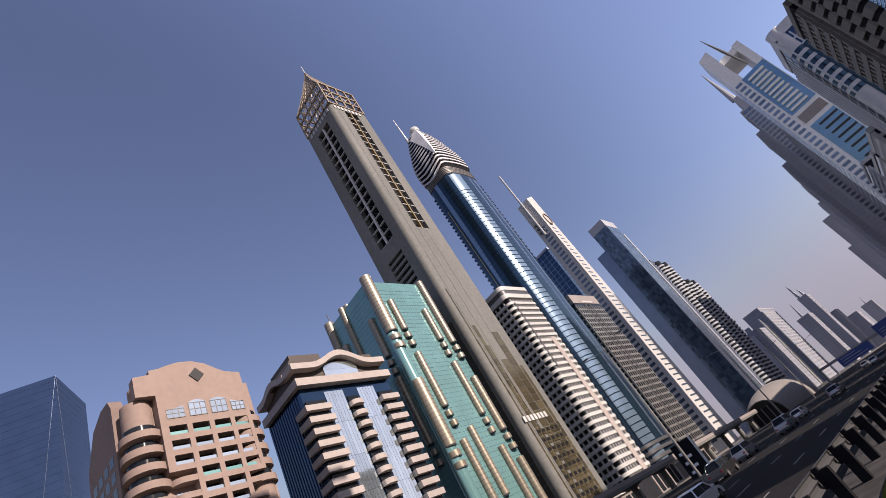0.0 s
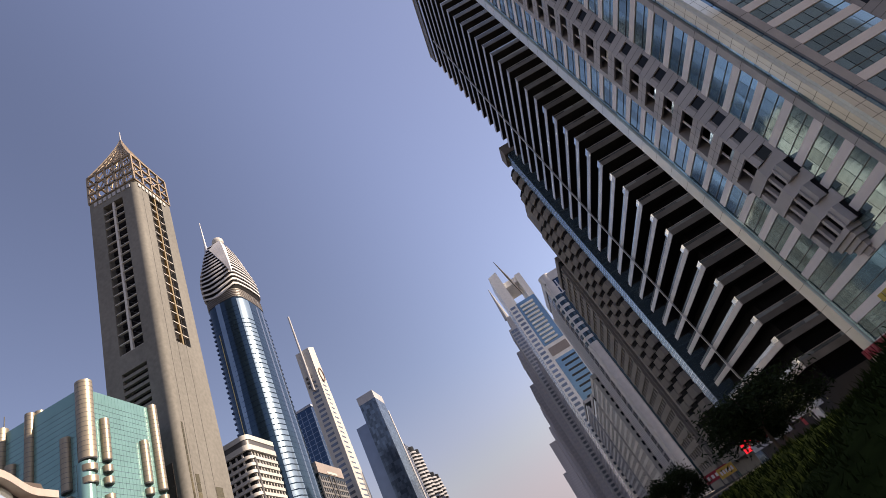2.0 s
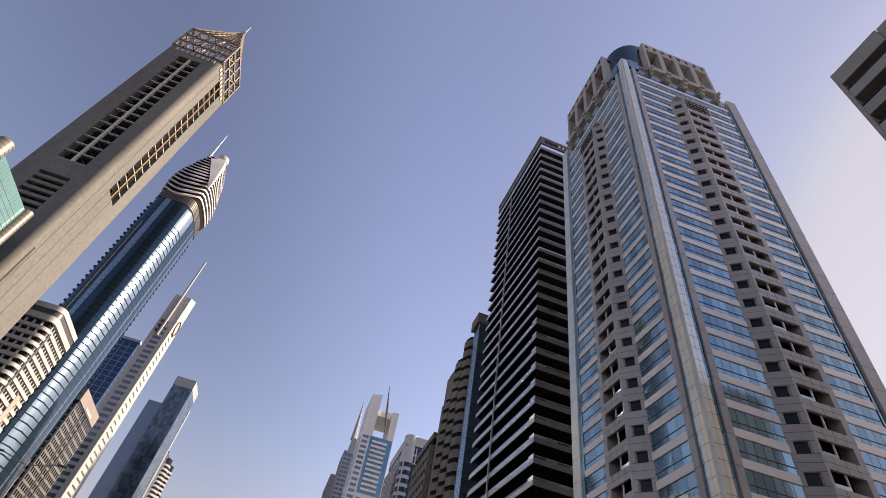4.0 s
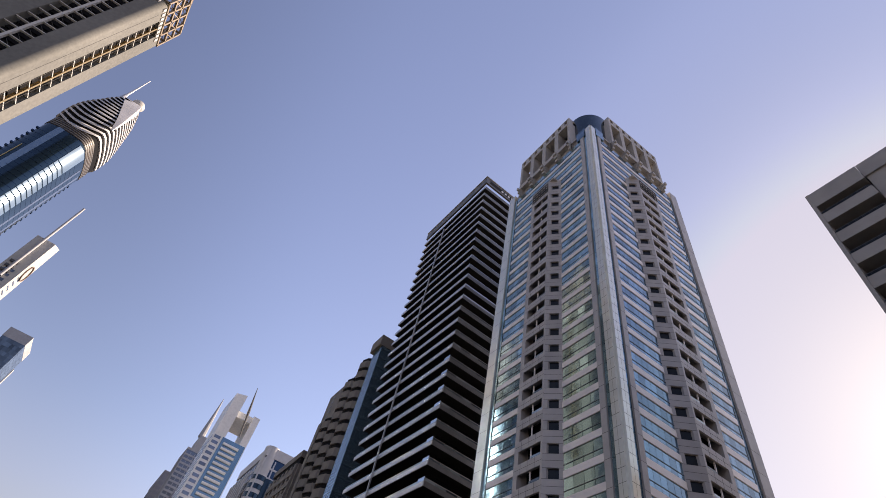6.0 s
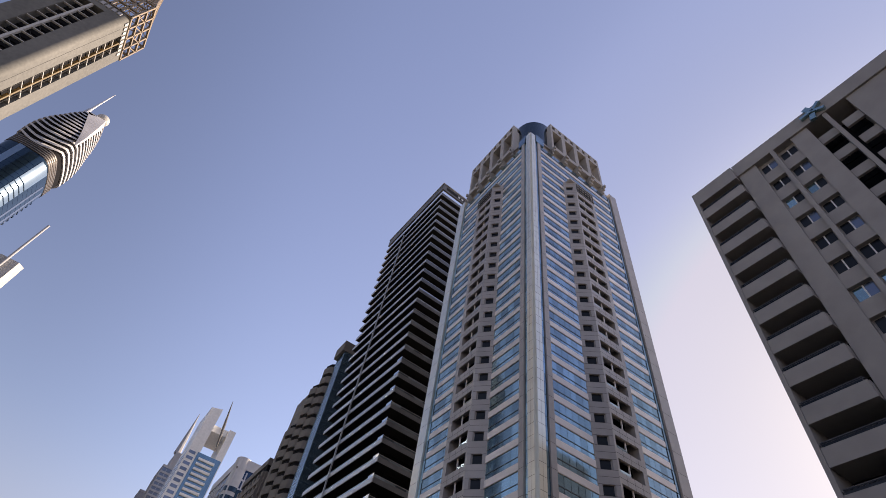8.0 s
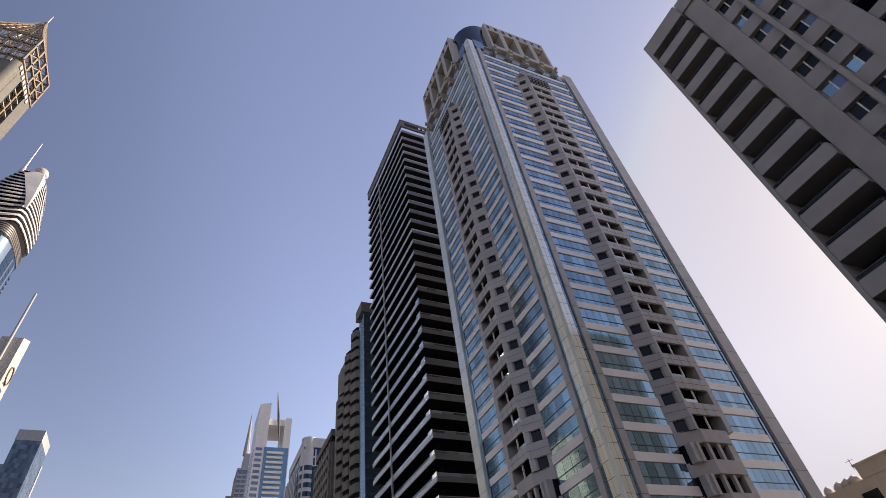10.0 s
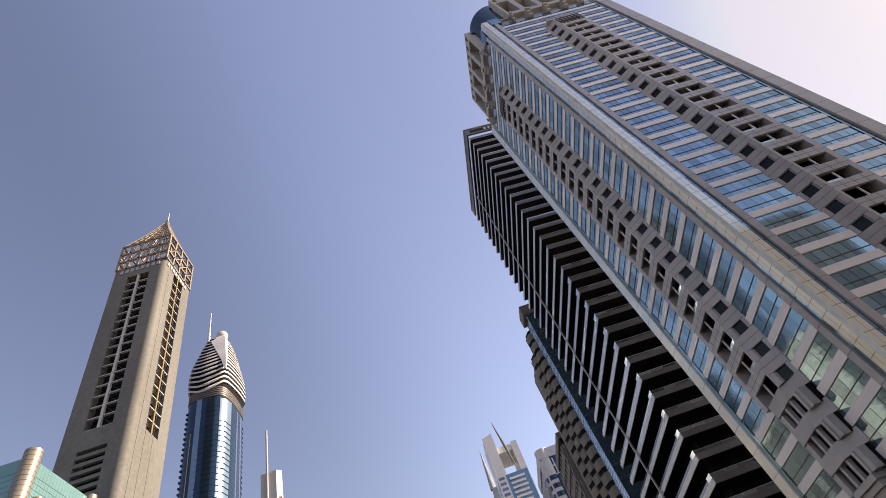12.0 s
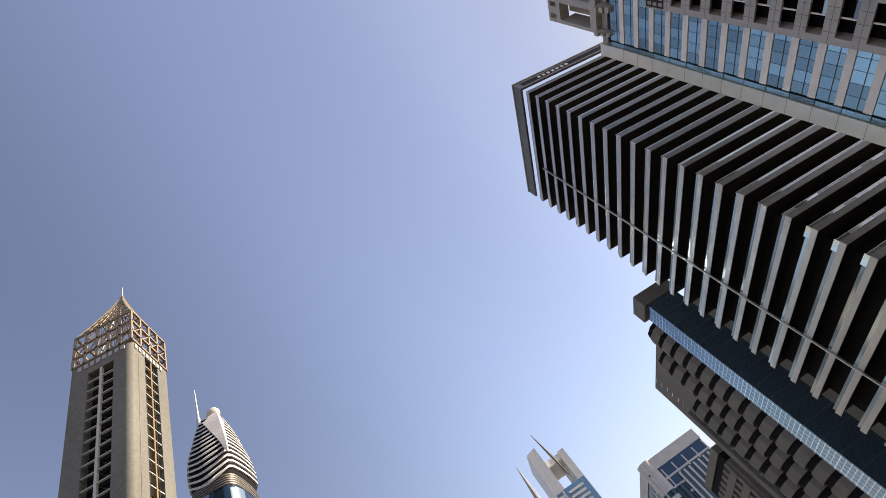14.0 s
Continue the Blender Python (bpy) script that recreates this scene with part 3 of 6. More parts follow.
# ---- white tower with deep balconies ----
def white_tower():
    t = thing("white_tower", (46, -8, 0), "white rendered block with deep solid balconies", "apartment building")
    X, FL, N = 34.6, 2.95, 16
    face = ("x", X, -1)
    Y1 = 11.6
    zt = 3.0 + FL * N
    part("wall_panel", Shape().box(X + 2.0, 6.8, 0, 66, Y1 - 0.3, zt), WHITE_PAINT, t)
    part("wall_panel", Shape().box(X, -32, 0, 66, -3.6, zt), WHITE_PAINT, t)
    part("wall_panel", Shape().box(X, -0.0, 0, 66, 1.55, zt), WHITE_PAINT, t)
    part("wall_panel", Shape().box(X, 5.15, 0, 66, 6.9, zt), WHITE_PAINT, t)
    # near-black backs darken the loggias and balconies as shade would
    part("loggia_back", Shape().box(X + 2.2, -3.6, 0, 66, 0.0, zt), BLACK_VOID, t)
    part("wall_panel", Shape().box(X + 0.5, 1.55, 0, 66, 5.15, zt), WHITE_PAINT, t)
    part("end_wall", Shape().box(X - 0.6, Y1 - 0.32, 0, 66, Y1, zt + 1.5), WHITE_PAINT, t)
    part("balcony_back", Shape().box(X + 1.9, 7.0, 0, X + 2.0, Y1 - 0.3, zt), BLACK_VOID, t)
    part("roof_band", Shape().box(X - 0.2, -32, zt, 66, 7.0, zt + 1.9), WHITE_PAINT, t)
    part("balcony_cap", Shape().box(X - 0.6, 7.02, zt - 0.6, X + 4, Y1 - 0.325, zt + 1.45), WHITE_PAINT, t)
    part("fin", Shape().on(face, 3.15, 3.5, 2, zt, -0.5, 0.3), WHITE_PAINT, t)
    part("fin", Shape().on(face, -1.85, -1.5, 2, zt, -2.2, 0.1), WHITE_PAINT, t)
    logo = Shape()
    for i in range(5):
        a = 2 * math.pi * i / 5
        logo.beam((X - 0.3, -1.2, zt + 0.9), (X - 0.3, -1.2 + 1.1 * math.cos(a), zt + 0.9 + 1.1 * math.sin(a)), 0.5, 0.3)
    solid("roof_emblem", logo, BLUE_GLASS_SIDE, "teal star-shaped emblem on the white parapet", "sign")
    for k in range(N):
        z = 3.0 + FL * k
        b = Shape()
        b.on(face, 6.95, Y1 - 0.33, z - 0.15, z + 0.1, -1.88, 0.55)
        b.on(face, 7.0, Y1 - 0.33, z + 0.1, z + 1.12, 0.38, 0.55)
        b.on(face, 6.95, 7.12, z + 0.1, z + 1.12, -0.2, 0.38)
        piece("balcony_rail", face, 7.25, Y1 - 0.45, z + 1.12, z + 1.42, 0.43, 0.5, DARK_GLASS, t)
        piece("handrail", face, 7.2, Y1 - 0.4, z + 1.42, z + 1.47, 0.41, 0.52, DARK_METAL, t)
        bal = part("balcony", b, WHITE_PAINT, t)
        rail = Shape().on(face, 7.1, Y1 - 0.1, z + 1.3, z + 1.36, 0.42, 0.5)
        for i in range(4):
            u = 7.2 + i * 1.35
            rail.on(face, u, u + 0.05, z + 1.12, z + 1.3, 0.43, 0.48)
        part("railing", rail, DARK_METAL, t)
        piece("balcony_door", face, 7.4, Y1 - 0.8, z + 0.1, z + 2.5, -1.89, -1.85, DARK_GLASS, t)
        for u in (3.55, 1.6):
            piece("window_pane", face, u + 0.1, u + 0.7, z + 1.0, z + 2.35, -0.5, -0.44, GREY_GLASS if (k * 7 + int(u)) % 3 == 0 else DARK_GLASS, t)
            piece("window_pane", face, u + 0.8, u + 1.45, z + 1.0, z + 2.35, -0.5, -0.44, BLUE_GLASS_SIDE if k % 4 == 1 else DARK_GLASS, t)
            piece("window_frame", face, u + 0.7, u + 0.8, z + 1.0, z + 2.35, -0.5, -0.4, WHITE_SIGN, t)
            piece("window_sill", face, u - 0.1, u + 1.6, z - 0.5, z + 0.95, -0.5, -0.12, WHITE_PAINT, t)
        for u in (-1.5, -3.6):
            piece("loggia_parapet", face, u + 0.02, u + 1.48, z - 0.1, z + 1.0, -0.6, -0.35, WHITE_PAINT, t)
            piece("balcony_door", face, u + 0.15, u + 1.4, z + 1.0, z + 2.5, -2.2, -2.12, DARK_GLASS, t)


# ---- beige tower of curved bays with a blue side ----
def bay_tower():
    t = thing("bay_tower", (48, 128, 0), "tan tower of scalloped bays with a blue glass strip", "tower")
    X, Y, Y1, H = 33.5, 115.6, 148.0, 97.0
    part("body", Shape().box(X + 1.5, Y + 4, 0, 62, Y1, H - 3), TAN, t)
    part("glass_strip", Shape().box(X + 0.8, Y + 0.2, 0, X + 8, Y + 5.0, H - 1), BLUE_GLASS, t, "blue glass strip")
    for u in range(4):
        part("mullion", Shape().on(("x", X + 0.8, -1), Y + 0.6 + 1.2 * u, Y + 0.72 + 1.2 * u, 3, H - 1, 0, 0.09), SKY_GLASS, t)
    part("glass_strip", Shape().box(X + 1.2, Y + 26.6, 0, X + 4, Y + 28.2, H - 18), BLUE_GLASS_SIDE, t, "narrow pale blue strip")
    part("side_pier", Shape().box(X + 0.6, Y + 28.3, 0, X + 4, Y + 30.4, H - 14), TAN, t)
    part("roof_block", Shape().box(X, Y, H - 1, X + 9, Y + 6, H + 2.5), TAN, t)
    for k in range(27):
        z = 3 + 3.4 * k
        piece("mullion", ("x", X + 0.8, -1), Y + 0.2, Y + 5.0, z, z + 0.14, 0, 0.1, SKY_GLASS, t)
        for f in (0.85, 1.7, 2.55):
            piece("mullion", ("x", X + 0.8, -1), Y + 0.2, Y + 5.0, z + f, z + f + 0.1, 0, 0.08, SKY_GLASS, t)
        piece("mullion", ("x", X + 1.2, -1), Y + 26.6, Y + 28.2, z, z + 0.14, 0, 0.1, SKY_GLASS, t)
        piece("mullion", ("x", X + 1.2, -1), Y + 26.6, Y + 28.2, z + 1.7, z + 1.82, 0, 0.1, SKY_GLASS, t)
        for j in range(3):
            y0 = Y + 5.4 + 7.0 * j
            top_k = 26 - (0, 1, 4)[j]
            if k <= top_k:
                ring = [(X + 1.5, y0), (X + 1.5, y0 + 6.6), (X + 0.1, y0 + 5.6), (X - 0.7, y0 + 3.3), (X + 0.1, y0 + 1.0)]
                ring = ring[::-1]
                key = ("bay", "band")
                s = Shape().prism([(a - X, b - y0) for a, b in ring], 0, 2.2)
                if key not in SHARED:
                    SHARED[key] = s.mesh("bay_balcony", TAN)
                    # near-black window band also paints the shadow under each bay
                    SHARED["bay_window"] = Shape().prism([((a - X) * 0.8 + 0.3, (b - y0) * 0.9 + 0.33) for a, b in ring], 0, 1.2).mesh("bay_window", BLACK_VOID)
                for key2, nm, zz in ((key, "bay_balcony", z), ("bay_window", "bay_window", z + 2.2)):
                    o = new(nm, SHARED[key2])
                    o.parent = t
                    o.location = Vector((X, y0, zz)) - t.location


# ---- generic towers ----
def ribbon_tower(name, label, x0, x1, y0, y1, h, body, band, glass, floor=3.6, band_h=1.3, bays_x=4, bays_y=6, front="x", out=0.25, crown=2.0, podium=0.0, category="tower", pier=0.5):
    """A tower with a band of windows on every storey; the two faces towards the road are built."""
    t = thing(name, ((x0 + x1) / 2, (y0 + y1) / 2, 0), label, category)
    sign = 1 if x0 < -50 else -1
    fx = ("x", x1 if sign > 0 else x0, sign)
    fy = ("y", y0, -1)
    part("body", Shape().box(x0, y0, 0, x1, y1, h), glass, t)
    n = int((h - podium) / floor)
    joined = n * (bays_x + bays_y + 2) > 420 or y0 > 230
    rest = Shape()
    for k in range(n):
        z = podium + k * floor
        if joined:
            rest.on(fx, y0, y1, z, z + band_h, 0, out).on(fy, x0, x1, z, z + band_h, 0, out)
            for i in range(bays_y + 1):
                u = y0 + (y1 - y0 - pier) * i / bays_y
                rest.on(fx, u, u + pier, z + band_h, z + floor, 0, out * 0.8)
            for i in range(bays_x + 1):
                u = x0 + (x1 - x0 - pier) * i / bays_x
                rest.on(fy, u, u + pier, z + band_h, z + floor, 0, out * 0.8)
        else:
            piece("spandrel_band", fx, y0, y1, z, z + band_h, 0, out, band, t)
            piece("spandrel_band", fy, x0, x1, z, z + band_h, 0, out, band, t)
            for i in range(bays_y + 1):
                u = y0 + (y1 - y0 - pier) * i / bays_y
                piece("pier", fx, u, u + pier, z + band_h, z + floor, 0, out * 0.8, band, t)
            for i in range(bays_x + 1):
                u = x0 + (x1 - x0 - pier) * i / bays_x
                piece("pier", fy, u, u + pier, z + band_h, z + floor, 0, out * 0.8, band, t)
    if joined:
        part("window_grid", rest, band, t, kind="stuff")
    part("roof_parapet", Shape().box(x0 - 0.3, y0 - 0.3, h, x1 + 0.3, y1 + 0.3, h + crown), body, t)
    return t


# ---- the tall concrete tower with the lattice crown ----
def lattice_tower():
    t = thing("lattice_crown_tower", (-142, 196, 0), "very tall concrete tower with a gold lattice spire crown", "tower")
    X0, X1, Y0, Y1, H, E, TIP = -157.2, -127.0, 182.5, 211.6, 281.0, 305.5, 350.0
    fx, fy = ("x", X1, 1), ("y", Y0, -1)
    SL0, SL1 = 165.6, 276.5
    a0, a1 = 193.0, 203.6
    b0, b1 = -148.8, -136.0
    # walls stand round the two window slots
    R = 3.2
    bend = [(X1 - R + R * math.sin(math.pi / 2 * i / 12), Y0 + R - R * math.cos(math.pi / 2 * i / 12)) for i in range(13)]
    part("corner_wall", Shape().prism([(b1, Y0)] + bend + [(X1, a0), (X1 - 6, a0), (X1 - 6, Y0 + 6), (b1, Y0 + 6)], 0, H), CONCRETE, t)
    part("wall_panel", Shape().on(fx, a1, Y1, 0, H, -6, 0), CONCRETE, t)
    part("wall_panel", Shape().on(fx, a0, a1, 0, SL0, -6, 0), CONCRETE, t)
    part("wall_panel", Shape().on(fx, a0, a1, SL1, H, -6, 0), CONCRETE, t)
    part("wall_panel", Shape().on(fy, X0, b0, 0, H, -6, 0), CONCRETE, t)
    part("wall_panel", Shape().on(fy, b0, b1, 0, 126, -6, 0), CONCRETE, t)
    part("wall_panel", Shape().on(fy, b0, b1, 156, 166, -6, 0), CONCRETE, t)
    part("wall_panel", Shape().on(fy, b0, b1, 272, H, -6, 0), CONCRETE, t)
    part("wall_panel", Shape().box(X0, Y0 + 6, 0, X0 + 3, Y1, H), CONCRETE, t)
    part("wall_panel", Shape().box(X0 + 3, Y1 - 3, 0, X1 - 6, Y1, H), CONCRETE, t)
    # core and slot windows are near black to paint the depth's shade
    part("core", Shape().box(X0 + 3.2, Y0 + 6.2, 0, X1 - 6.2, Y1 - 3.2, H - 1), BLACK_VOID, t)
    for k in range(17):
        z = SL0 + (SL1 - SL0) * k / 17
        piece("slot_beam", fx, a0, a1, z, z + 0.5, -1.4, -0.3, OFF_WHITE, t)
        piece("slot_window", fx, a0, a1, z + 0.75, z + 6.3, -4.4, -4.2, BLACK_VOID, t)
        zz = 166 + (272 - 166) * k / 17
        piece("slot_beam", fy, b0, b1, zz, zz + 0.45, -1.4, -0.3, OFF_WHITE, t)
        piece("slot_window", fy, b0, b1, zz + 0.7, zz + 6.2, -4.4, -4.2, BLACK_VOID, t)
        # zig-zag braces behind the beams
        part("slot_brace", Shape().beam((X1 - 3.0, a0 + 0.3, z + 0.4), (X1 - 3.0, (a0 + a1) / 2, z + 6.2), 0.3), GOLD, t)
        part("slot_brace", Shape().beam((b1 - 0.3, Y0 + 3.2, zz + 0.4), ((b0 + b1) / 2, Y0 + 3.2, zz + 6.2), 0.22), DARK_METAL, t)
    part("slot_post", Shape().on(fx, (a0 + a1) / 2 - 0.5, (a0 + a1) / 2 + 0.5, SL0, SL1, -1.4, -0.1), GOLD, t, "gold vertical post")
    part("slot_post", Shape().on(fy, (b0 + b1) / 2 - 0.6, (b0 + b1) / 2 + 0.6, 166, 272, -1.4, -0.1), OFF_WHITE, t)
    for k in range(8):
        z = 126 + 30 * k / 8
        piece("louvre", fy, b0, b1, z, z + 1.7, -1.5, -0.1, CONCRETE, t)
    # lower front: uneven strips of bronze panels paint the wall's gold reflections
    rnd = random.Random(21)
    for u, w, top in ((185.5, 1.0, 118), (188.6, 2.2, 96), (191.2, 1.2, 84), (194.5, 5.0, 74), (200.2, 4.6, 92), (205.4, 2.0, 70)):
        z = 2.0
        while z < top:
            step = rnd.uniform(3.4, 4.2)
            piece("mirror_panel", fx, u, u + w, z, z + step - 0.25, 0, 0.12 + 0.05 * rnd.random(), GOLD_GLASS, t)
            z += step
    # near-black boxes on the wall paint the shade of open balconies
    for k in range(8):
        for i in range(5):
            u = 188.6 + 3.5 * i
            piece("balcony_opening", fx, u, u + 2.3, 11.5 + 4 * k, 13.9 + 4 * k, 0, 0.22, BLACK_VOID, t)
            piece("balcony_rail", fx, u, u + 2.3, 11.5 + 4 * k, 12.4 + 4 * k, 0.22, 0.4, GOLD_GLASS, t)
    for i in range(7):
        piece("sign_letter", fx, 184.4 + i * 2.6, 186.2 + i * 2.6, 46.2, 48.8, 0.3, 0.6, OFF_WHITE, t)
    # dark brown sheets paint the shaded lower part of the side face
    for k in range(21):
        piece("dark_panel", fy, b0 + 4.0, b1 + 4.5, 3 + 4.8 * k, 7.6 + 4.8 * k, 0, 0.15, BROWN_ROOF, t)
    for u in (187.6, 193.4, 199.8):
        part("wall_groove", Shape().on(fx, u, u + 0.25, 2, H - 8, 0, 0.02), GRANITE_DARK, t)
    for i in range(8):
        piece("sign_letter", fx, Y0 + 2.4 + i * 2.9, Y0 + 4.1 + i * 2.9, H - 4.6, H - 1.6, 0, 0.5, OFF_WHITE, t)
        piece("sign_letter", fy, X0 + 3.2 + i * 3.1, X0 + 5.1 + i * 3.1, H - 4.6, H - 1.6, 0, 0.5, HAZE_GREY, t)
    # lattice crown: posts, rails, diagonals, then four curved hips to the spire
    cx, cy = (X0 + X1) / 2, (Y0 + Y1) / 2
    cor = [(X0, Y0), (X1, Y0), (X1, Y1), (X0, Y1)]
    for i in range(4):
        (px, py), (qx, qy) = cor[i], cor[(i + 1) % 4]
        n = 5 if i % 2 == 0 else 4
        for j in range(n):
            f = j / n
            x, y = px + (qx - px) * f, py + (qy - py) * f
            part("crown_post", Shape().beam((x, y, H), (x, y, E), 1.1), BRONZE, t)
            x2, y2 = px + (qx - px) * (j + 1) / n, py + (qy - py) * (j + 1) / n
            part("crown_brace", Shape().beam((x, y, H + 6), (x2, y2, E - 9), 0.5), BRONZE, t)
        for z in (H + 0.5, H + 8, H + 16, E):
            part("crown_rail", Shape().beam((px, py, z), (qx, qy, z), 1.1), BRONZE, t)

    def hip(a, b, s):
        """A point on the concave tent between eave and tip."""
        k = (1 - s) ** 1.2
        return (cx + (a - cx) * k, cy + (b - cy) * k, E + (TIP - E) * s)
    for i in range(4):
        (px, py), (qx, qy) = cor[i], cor[(i + 1) % 4]
        for j in range(5):
            x, y = px + (qx - px) * j / 5, py + (qy - py) * j / 5
            rib = Shape()
            for s in range(8):
                rib.beam(hip(x, y, s / 8), hip(x, y, (s + 1) / 8), 0.8 if j == 0 else 0.5)
            part("spire_rib", rib, BRONZE, t)
        for s in range(1, 7):
            for j in range(5):
                r = Shape()
                u = [(px + (qx - px) * m / 5, py + (qy - py) * m / 5) for m in (j, j + 1)]
                r.beam(hip(*u[0], s / 8), hip(*u[1], s / 8), 0.5)
                r.beam(hip(*u[0], s / 8), hip(*u[1], (s + 1) / 8), 0.35)
                part("spire_bar", r, BRONZE, t)
    part("spire_mast", Shape().tube(cx, cy, 0.9, TIP - 12, 359, 10, 0.35), ALUMINIUM, t)
    part("crown_floor", Shape().box(X0 + 0.5, Y0 + 0.5, H - 0.8, X1 - 0.5, Y1 - 0.5, H), CONCRETE, t)


# ---- the blue tower with the striped bud-shaped crown ----
def bud_tower():
    t = thing("bud_crown_tower", (-140, 282, 0), "slim deep blue glass tower with a white striped bud crown", "tower")
    cx, cy, H = -139.9, 286.5, 244.0
    hx, hy = 12.0, 17.0

    def outline(s, n=8):
        """A plan with slightly bowed sides, scaled by s."""
        pts = []
        for (ax, ay), (bx, by) in (((-1, -1), (1, -1)), ((1, -1), (1, 1)), ((1, 1), (-1, 1)), ((-1, 1), (-1, -1))):
            for i in range(n):
                f = i / n
                x, y = ax + (bx - ax) * f, ay + (by - ay) * f
                bow = 1 + 0.12 * math.sin(math.pi * f) - 0.06 * (f == 0)
                pts.append((cx + hx * s * x * bow, cy + hy * s * y * bow))
        return pts
    body = Shape().loft([[(x, y, H * k / 10) for x, y in outline(0.99 + 0.01 * math.sin(math.pi * k / 10))] for k in range(11)])
    part("body", body, ROSE_GLASS, t)
    for k in range(64):
        z = 4 + k * 3.6
        if z > H - 4:
            break
        part("balcony_edge", Shape().box(cx + hx - 2.2, cy + hy - 1.4, z, cx + hx - 0.3, cy + hy - 0.3, z + 1.1), NAVY_GLASS, t)
        part("balcony_edge", Shape().box(cx - hx + 0.2, cy - hy + 0.1, z, cx - hx + 2.0, cy - hy + 1.4, z + 1.1), NAVY_GLASS, t)
    part("light_strip", Shape().box(cx - 4.2, cy - hy - 1.95, 60, cx - 0.8, cy - hy, H - 6), ROSE_LIGHT, t, "pale blue glass strip")
    for k in range(64):
        z = 3.0 + 3.6 * k
        if z < H - 5:
            part("floor_line", Shape().prism(outline((0.99 + 0.01 * math.sin(math.pi * z / H)) * 1.004), z, z + 0.22), NAVY_GLASS, t)
    part("gold_seam", Shape().box(cx - 6.6, cy - hy - 1.75, 70, cx - 6.2, cy - hy, H - 30), GOLD, t)
    # curved mirror edge; its bright highlight is lightened into the glass colour
    part("curved_edge", Shape().prism([(cx + hx - 1.6, cy - hy - 0.1), (cx + hx + 1.0, cy - hy + 3), (cx + hx + 2.0, cy - hy + 9), (cx + hx - 2, cy - hy + 9)], 0, H - 8), ROSE_LIGHT, t, "mirror glass edge with highlight in its colour")
    for k in range(56):
        z = 20 + 3.6 * k
        part("edge_rib", Shape().prism([(cx + hx - 1.7, cy - hy - 0.3), (cx + hx + 1.2, cy - hy + 2.9), (cx + hx + 2.2, cy - hy + 9.1), (cx + hx - 1.9, cy - hy + 9.1)], z, z + 0.5), ROSE_GLASS, t)
    for u in (2.0, 8.5):
        part("light_strip", Shape().box(cx + hx - 1, cy + u, 20, cx + hx + 1.5 - 0.06 * u, cy + u + 1.8, H - 8), GREY_GLASS, t, "pale blue glass strip")
    for k in range(4):
        part("base_ring", Shape().prism(outline(1.1), 8 + 3.4 * k, 9.6 + 3.4 * k), DARK_METAL, t)
    part("collar", Shape().prism(outline(1.0), H - 6, H + 1.5), BROWN_ROOF, t)
    for k in range(5):
        part("base_ring", Shape().prism(outline(1.012), H - 5.6 + k * 1.5, H - 5.1 + k * 1.5), PARAPET, t)
    # crown: thin white rings over a dark core
    top = 311.0

    def swell(f):
        return max(0.05, (1 - f ** 2.2) ** 0.6) * (1 + 0.09 * math.sin(math.pi * min(1, f * 1.8)))
    core = Shape().loft([[(x, y, H + (top - H) * k / 16) for x, y in outline(0.97 * swell(k / 16))] for k in range(15)])
    part("crown_core", core, BLACK_VOID, t)
    for k in range(15):
        f = 0.07 + k / 17.5
        z = H + (top - H) * f
        n = 8
        dip = [-5.5 * math.sin(math.pi * i / n) for i in range(n)] + [3.5 * i / n for i in range(n)] + [3.5 - 3.5 * i / n for i in range(n)] + [0] * n
        lo = [z + d * (1 - 0.5 * f) for d in dip]
        foot = [outline(1.03 * swell(min(1, max(0, (a - H) / (top - H)))))[i] for i, a in enumerate(lo)]
        head = [outline(1.03 * swell(min(1, max(0, (a + 1.4 - H) / (top - H)))))[i] for i, a in enumerate(lo)]
        part("crown_ring", Shape().prism(foot, lo, [a + 1.4 for a in lo], head), STRIPE, t)
    # smooth white sail on the edge towards the road
    sail = Shape()
    pts = []
    for k in range(13):
        g = k / 12
        f = 0.2 + 0.66 * g
        w = 0.3 + 9.4 * min(g / 0.86, (1.0 - g) / 0.14)
        s = 1.13 * swell(f)
        z = H + (top - H) * f
        x, y = cx + hx * s * 0.93, cy - hy * s * 0.93
        pts.append([(x - w, y - 0.7 - 0.1 * w, z), (x + 0.6, y - 0.6, z), (x + 0.7, y + w * 0.5, z), (x - w * 0.5, y + w * 0.4, z)])
    for a, b in zip(pts, pts[1:]):
        sail.add(a + b, [(0, 1, 5, 4), (1, 2, 6, 5), (2, 3, 7, 6), (3, 0, 4, 7)])
    part("crown_sail", sail, CURVED_GREY, t)
    ball = Shape()
    for k in range(8):
        a, b = math.pi * (k / 8 - 0.5), math.pi * ((k + 1) / 8 - 0.5)
        ball.tube(cx + 1, cy - 1, max(0.05, 4.4 * math.cos(a)), 309.0 + 4.4 * math.sin(a), 309.0 + 4.4 * math.sin(b), 20, max(0.05, 4.4 * math.cos(b)))
    part("crown_ball", ball, OFF_WHITE, t)
    part("ball_neck", Shape().tube(cx + 1, cy - 1, 6, 295, 304.5, 20, 4), BROWN_GREY, t)
    part("mast_base", Shape().tube(cx - 10, cy, 3.2, 288, 313, 10, 1.2), ALUMINIUM, t)
    part("mast", Shape().tube(cx - 10, cy, 0.9, 313, 341, 8, 0.25), ALUMINIUM, t)


